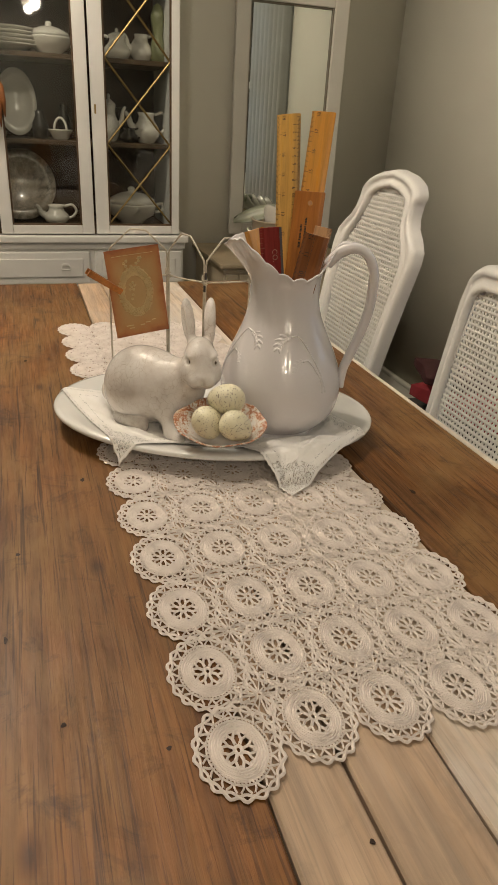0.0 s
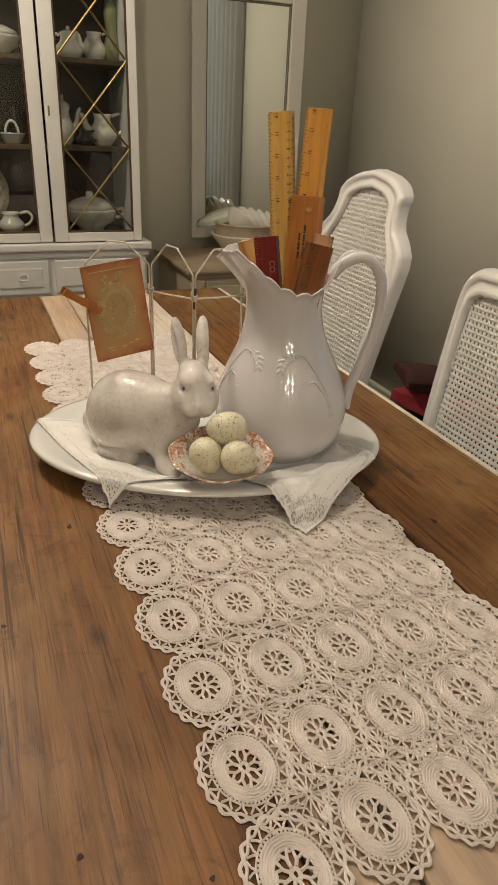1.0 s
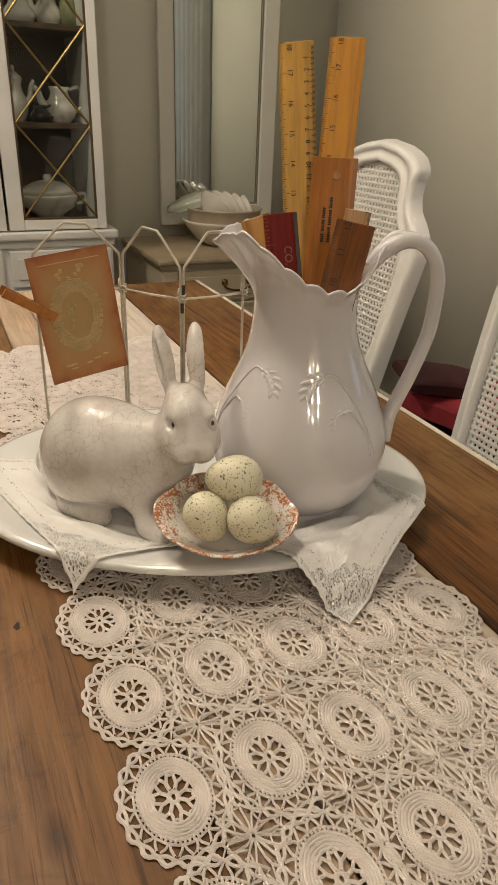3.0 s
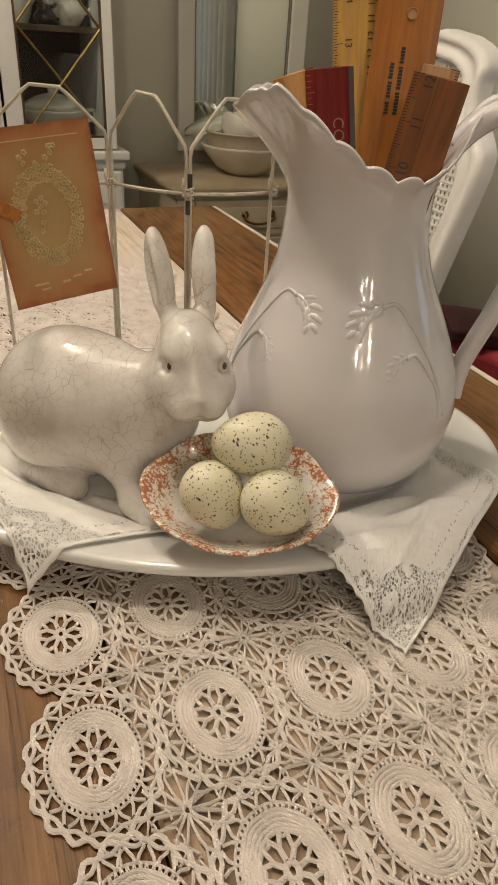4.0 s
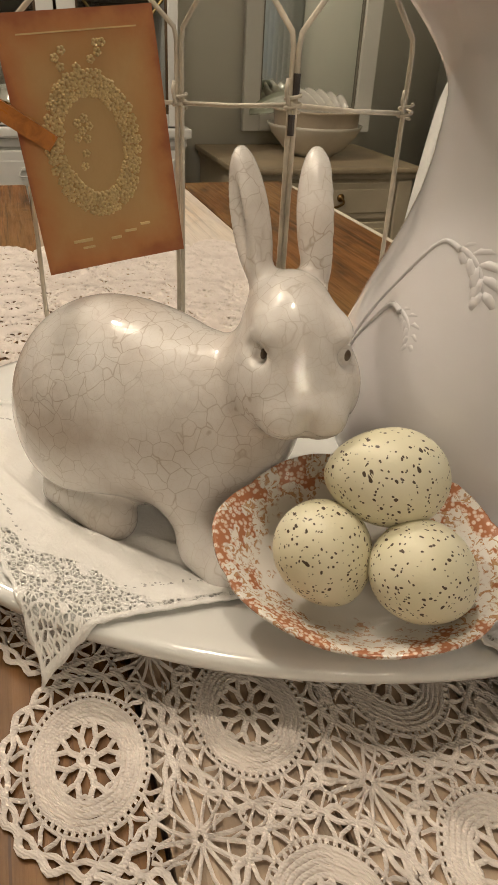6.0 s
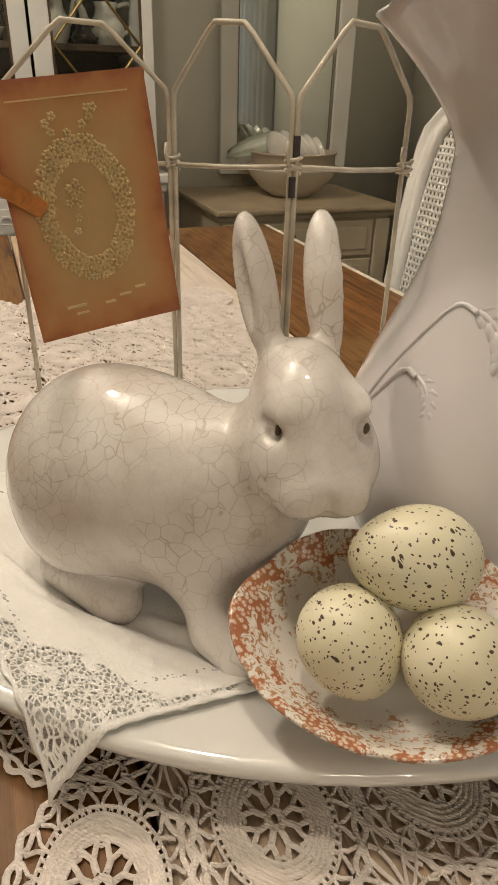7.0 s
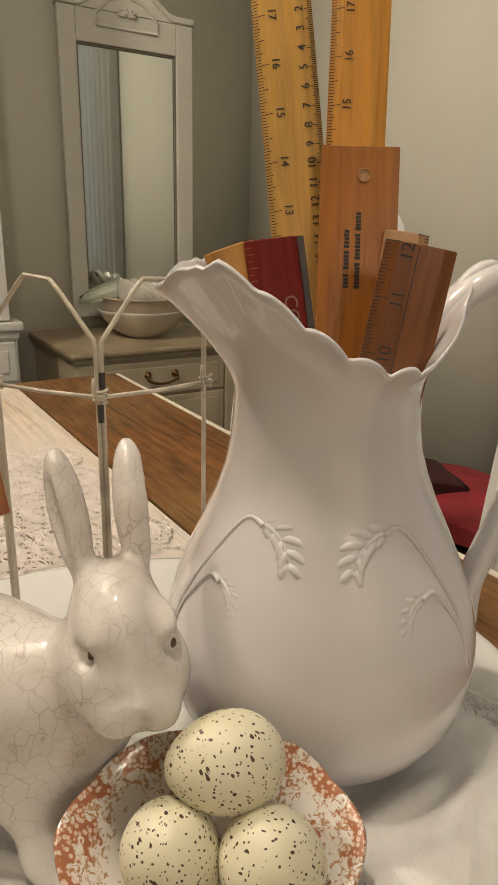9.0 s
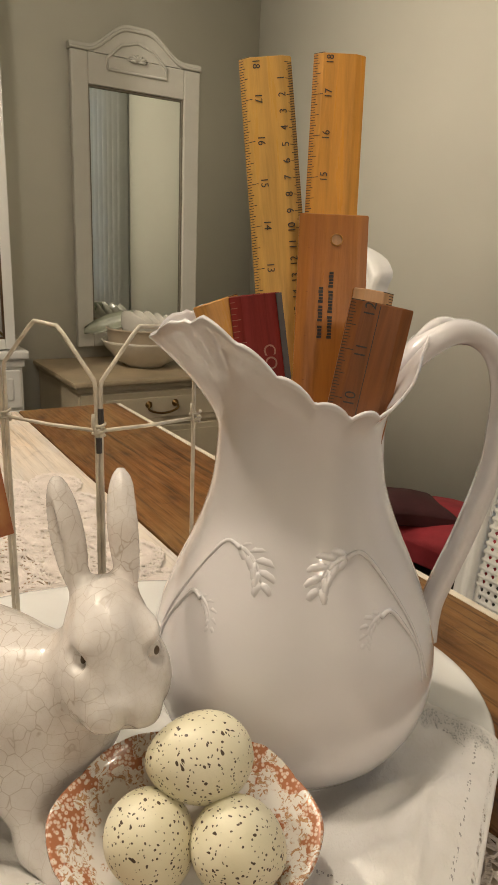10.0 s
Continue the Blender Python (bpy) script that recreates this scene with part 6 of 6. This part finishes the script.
def cushion(name, c, size, turn, material, label):
    bm = bmesh.new()
    bmesh.ops.create_cube(bm, size=2)
    bmesh.ops.subdivide_edges(bm, edges=bm.edges[:], cuts=9, use_grid_fill=True)
    for v in bm.verts:
        x, y, z = v.co
        puff = (1 - 0.75 * abs(x) ** 3) * (1 - 0.75 * abs(y) ** 3)
        k = 1 - 0.06 * (1 - min(1, abs(x * y) * 1.3))
        w = 0.05 * noise.noise(Vector((x * 2, y * 2, z + c[0] * 9)))
        v.co = Vector((x * size[0] * k, y * size[1] * k, (z * (0.25 + 0.75 * puff) + w) * size[2]))
    ob = finish(bm, name, material)
    ob.matrix_world = Matrix.Translation(c) @ Euler([radians(a) for a in turn]).to_matrix().to_4x4()
    return tagged(ob, label, "cushion", "cushions on the seat")


stool = thing("upholstered_stool", "charcoal upholstered low stool by the wall", "stool")
part("seat", box(1.12, 1.62, 1.36, 1.74, 0.20, 0.405, 0.03), M_GREY, stool)
for x in (1.16, 1.58):
    for y in (1.40, 1.70):
        part("leg", tube([(x, y, 0.21), (x, y, -0.02)], [0.02, 0.014], 10), M_DARK, stool)
cushion("cushion", (1.38, 1.54, 0.445), (0.20, 0.17, 0.05), (0, 4, 12), M_RED, "red cloth cushion on the charcoal stool")
cushion("folded_throw", (1.255, 1.60, 0.515), (0.11, 0.08, 0.032), (3, 8, -18), M_MAROON, "dark maroon folded throw on the cushion")

# ---------------------------------------------------------------- window and curtain
window = thing("window_1", "white framed window with dusk light behind a curtain", "window", kind="structure")
for a, b, c, d in ((WIN[0], WIN[0] + 0.05, WIN[2], WIN[3]), (WIN[1] - 0.05, WIN[1], WIN[2], WIN[3]), (WIN[0] + 0.051, WIN[1] - 0.051, WIN[2], WIN[2] + 0.05), (WIN[0] + 0.051, WIN[1] - 0.051, WIN[3] - 0.05, WIN[3]), (WIN[0] + 0.051, WIN[1] - 0.051, 1.38, 1.42)):
    part("window_frame", box(WALL_X + 0.02, WALL_X + 0.06, a, b, c, d, 0.003), M_CAB, window)
pn = part("pane", box(WALL_X + 0.036, WALL_X + 0.040, WIN[0] + 0.04, WIN[1] - 0.04, WIN[2] + 0.04, WIN[3] - 0.04), M_GLASS, window)
pn.visible_shadow = False
M_CURTAIN = plain("off_white_curtain", (0.62, 0.62, 0.58), 0.9, 0.1, 10, 0.3, 250)


n_, l_ = M_CURTAIN.node_tree.nodes, M_CURTAIN.node_tree.links
through_cloth, both = n_.new("ShaderNodeBsdfTranslucent"), n_.new("ShaderNodeMixShader")
through_cloth.inputs[0].default_value = (0.62, 0.64, 0.64, 1)
both.inputs[0].default_value = 0.5
l_.new(n_["Principled BSDF"].outputs[0], both.inputs[1])
l_.new(through_cloth.outputs[0], both.inputs[2])
l_.new(both.outputs[0], n_["Material Output"].inputs[0])


def curtain(y0, y1, label):
    bm = bmesh.new()
    n = 90
    rings = []
    for z in (0.10, 0.6, 1.2, 1.8, 2.18):
        f = 0.75 + 0.25 * (2.18 - z) / 2.1
        rings.append([(WALL_X - 0.004 - 0.041 * min(1, k / 4, (n - k) / 4) + 0.020 * f * min(1, k / 4, (n - k) / 4) * math.sin(k / n * 2 * math.pi * 8 + 0.6 * math.sin(z * 2)), y0 + (y1 - y0) * k / n, z) for k in range(n + 1)])
    ob = finish(loft(rings, bm, closed=False), "curtain", M_CURTAIN)
    th = ob.modifiers.new("thickness", "SOLIDIFY")
    th.thickness = 0.003
    return tagged(ob, label, "curtain", "curtains at the window")


curtain(1.02, 1.67, "off-white gathered curtain beside the window")
curtain(-0.10, 0.36, "off-white gathered curtain beside the window")
rod = thing("curtain_rod", "dark metal curtain rod over the window", "curtain rod")
part("rod", tube([(WALL_X - 0.075, -0.18, 2.20), (WALL_X - 0.075, 1.78, 2.20)], 0.010, 12), M_BLACK, rod, smooth=True)
for y in (-0.14, 1.74):
    part("bracket", tube([(WALL_X - 0.075, y, 2.20), (WALL_X - 0.001, y, 2.20)], 0.006, 8), M_BLACK, rod)

# ---------------------------------------------------------------- lamps
M_SHADE, n_, l_, b_ = nodes_of("frosted_lamp_glass")
b_.inputs["Base Color"].default_value, b_.inputs["Roughness"].default_value = (0.8, 0.77, 0.7, 1), 0.4
b_.inputs["Emission Color"].default_value, b_.inputs["Emission Strength"].default_value = (1.0, 0.85, 0.65, 1), 3.0
chand = thing("chandelier", "chandelier with frosted glass shades hanging from the ceiling", "chandelier", Matrix.Translation(HUB))
part("stem", tube([(0, 0, TOP - HUB.z), (0, 0, 0)], 0.008, 10), M_WHITE, chand, smooth=True)
part("hub", lathe([(0.0005, -0.06), (0.02, -0.05), (0.035, -0.01), (0.02, 0.03), (0.01, 0.06)], 20), M_WHITE, chand, smooth=True)
for p in SHADES:
    d = p - HUB
    part("arm", tube(curve_points([(0, 0, -0.01), (d.x * 0.4, d.y * 0.4, -0.07), (d.x * 0.85, d.y * 0.85, -0.06), (d.x, d.y, d.z + 0.075)], 5), 0.006, 8), M_WHITE, chand, smooth=True)
    sh = part("shade", lathe([(0.016, 0.07), (0.030, 0.055), (0.045, 0.02), (0.056, -0.015), (0.053, -0.015), (0.042, 0.02), (0.027, 0.052), (0.014, 0.066)], 24, caps=(False, False)), M_SHADE, chand, "glowing frosted glass", smooth=True)
    sh.location = d
# Unseen fixtures; the copy only goes with the added back-wall light.
flush = thing("ceiling_lamp", "round white flush ceiling lamp added out of view", "ceiling lamp", Matrix.Translation((*CEILING_SPOTS[0][:2], TOP)), "flush ceiling lamps")
part("base", lathe([(0.11, -0.001), (0.11, -0.03), (0.10, -0.035)], 32), M_WHITE, flush)
part("diffuser", lathe([(0.10, -0.036), (0.095, -0.045), (0.06, -0.055), (0.0005, -0.058)], 32), M_SHADE, flush, smooth=True)
copy_thing(flush, Matrix.Translation((*CEILING_SPOTS[1][:2], TOP)))
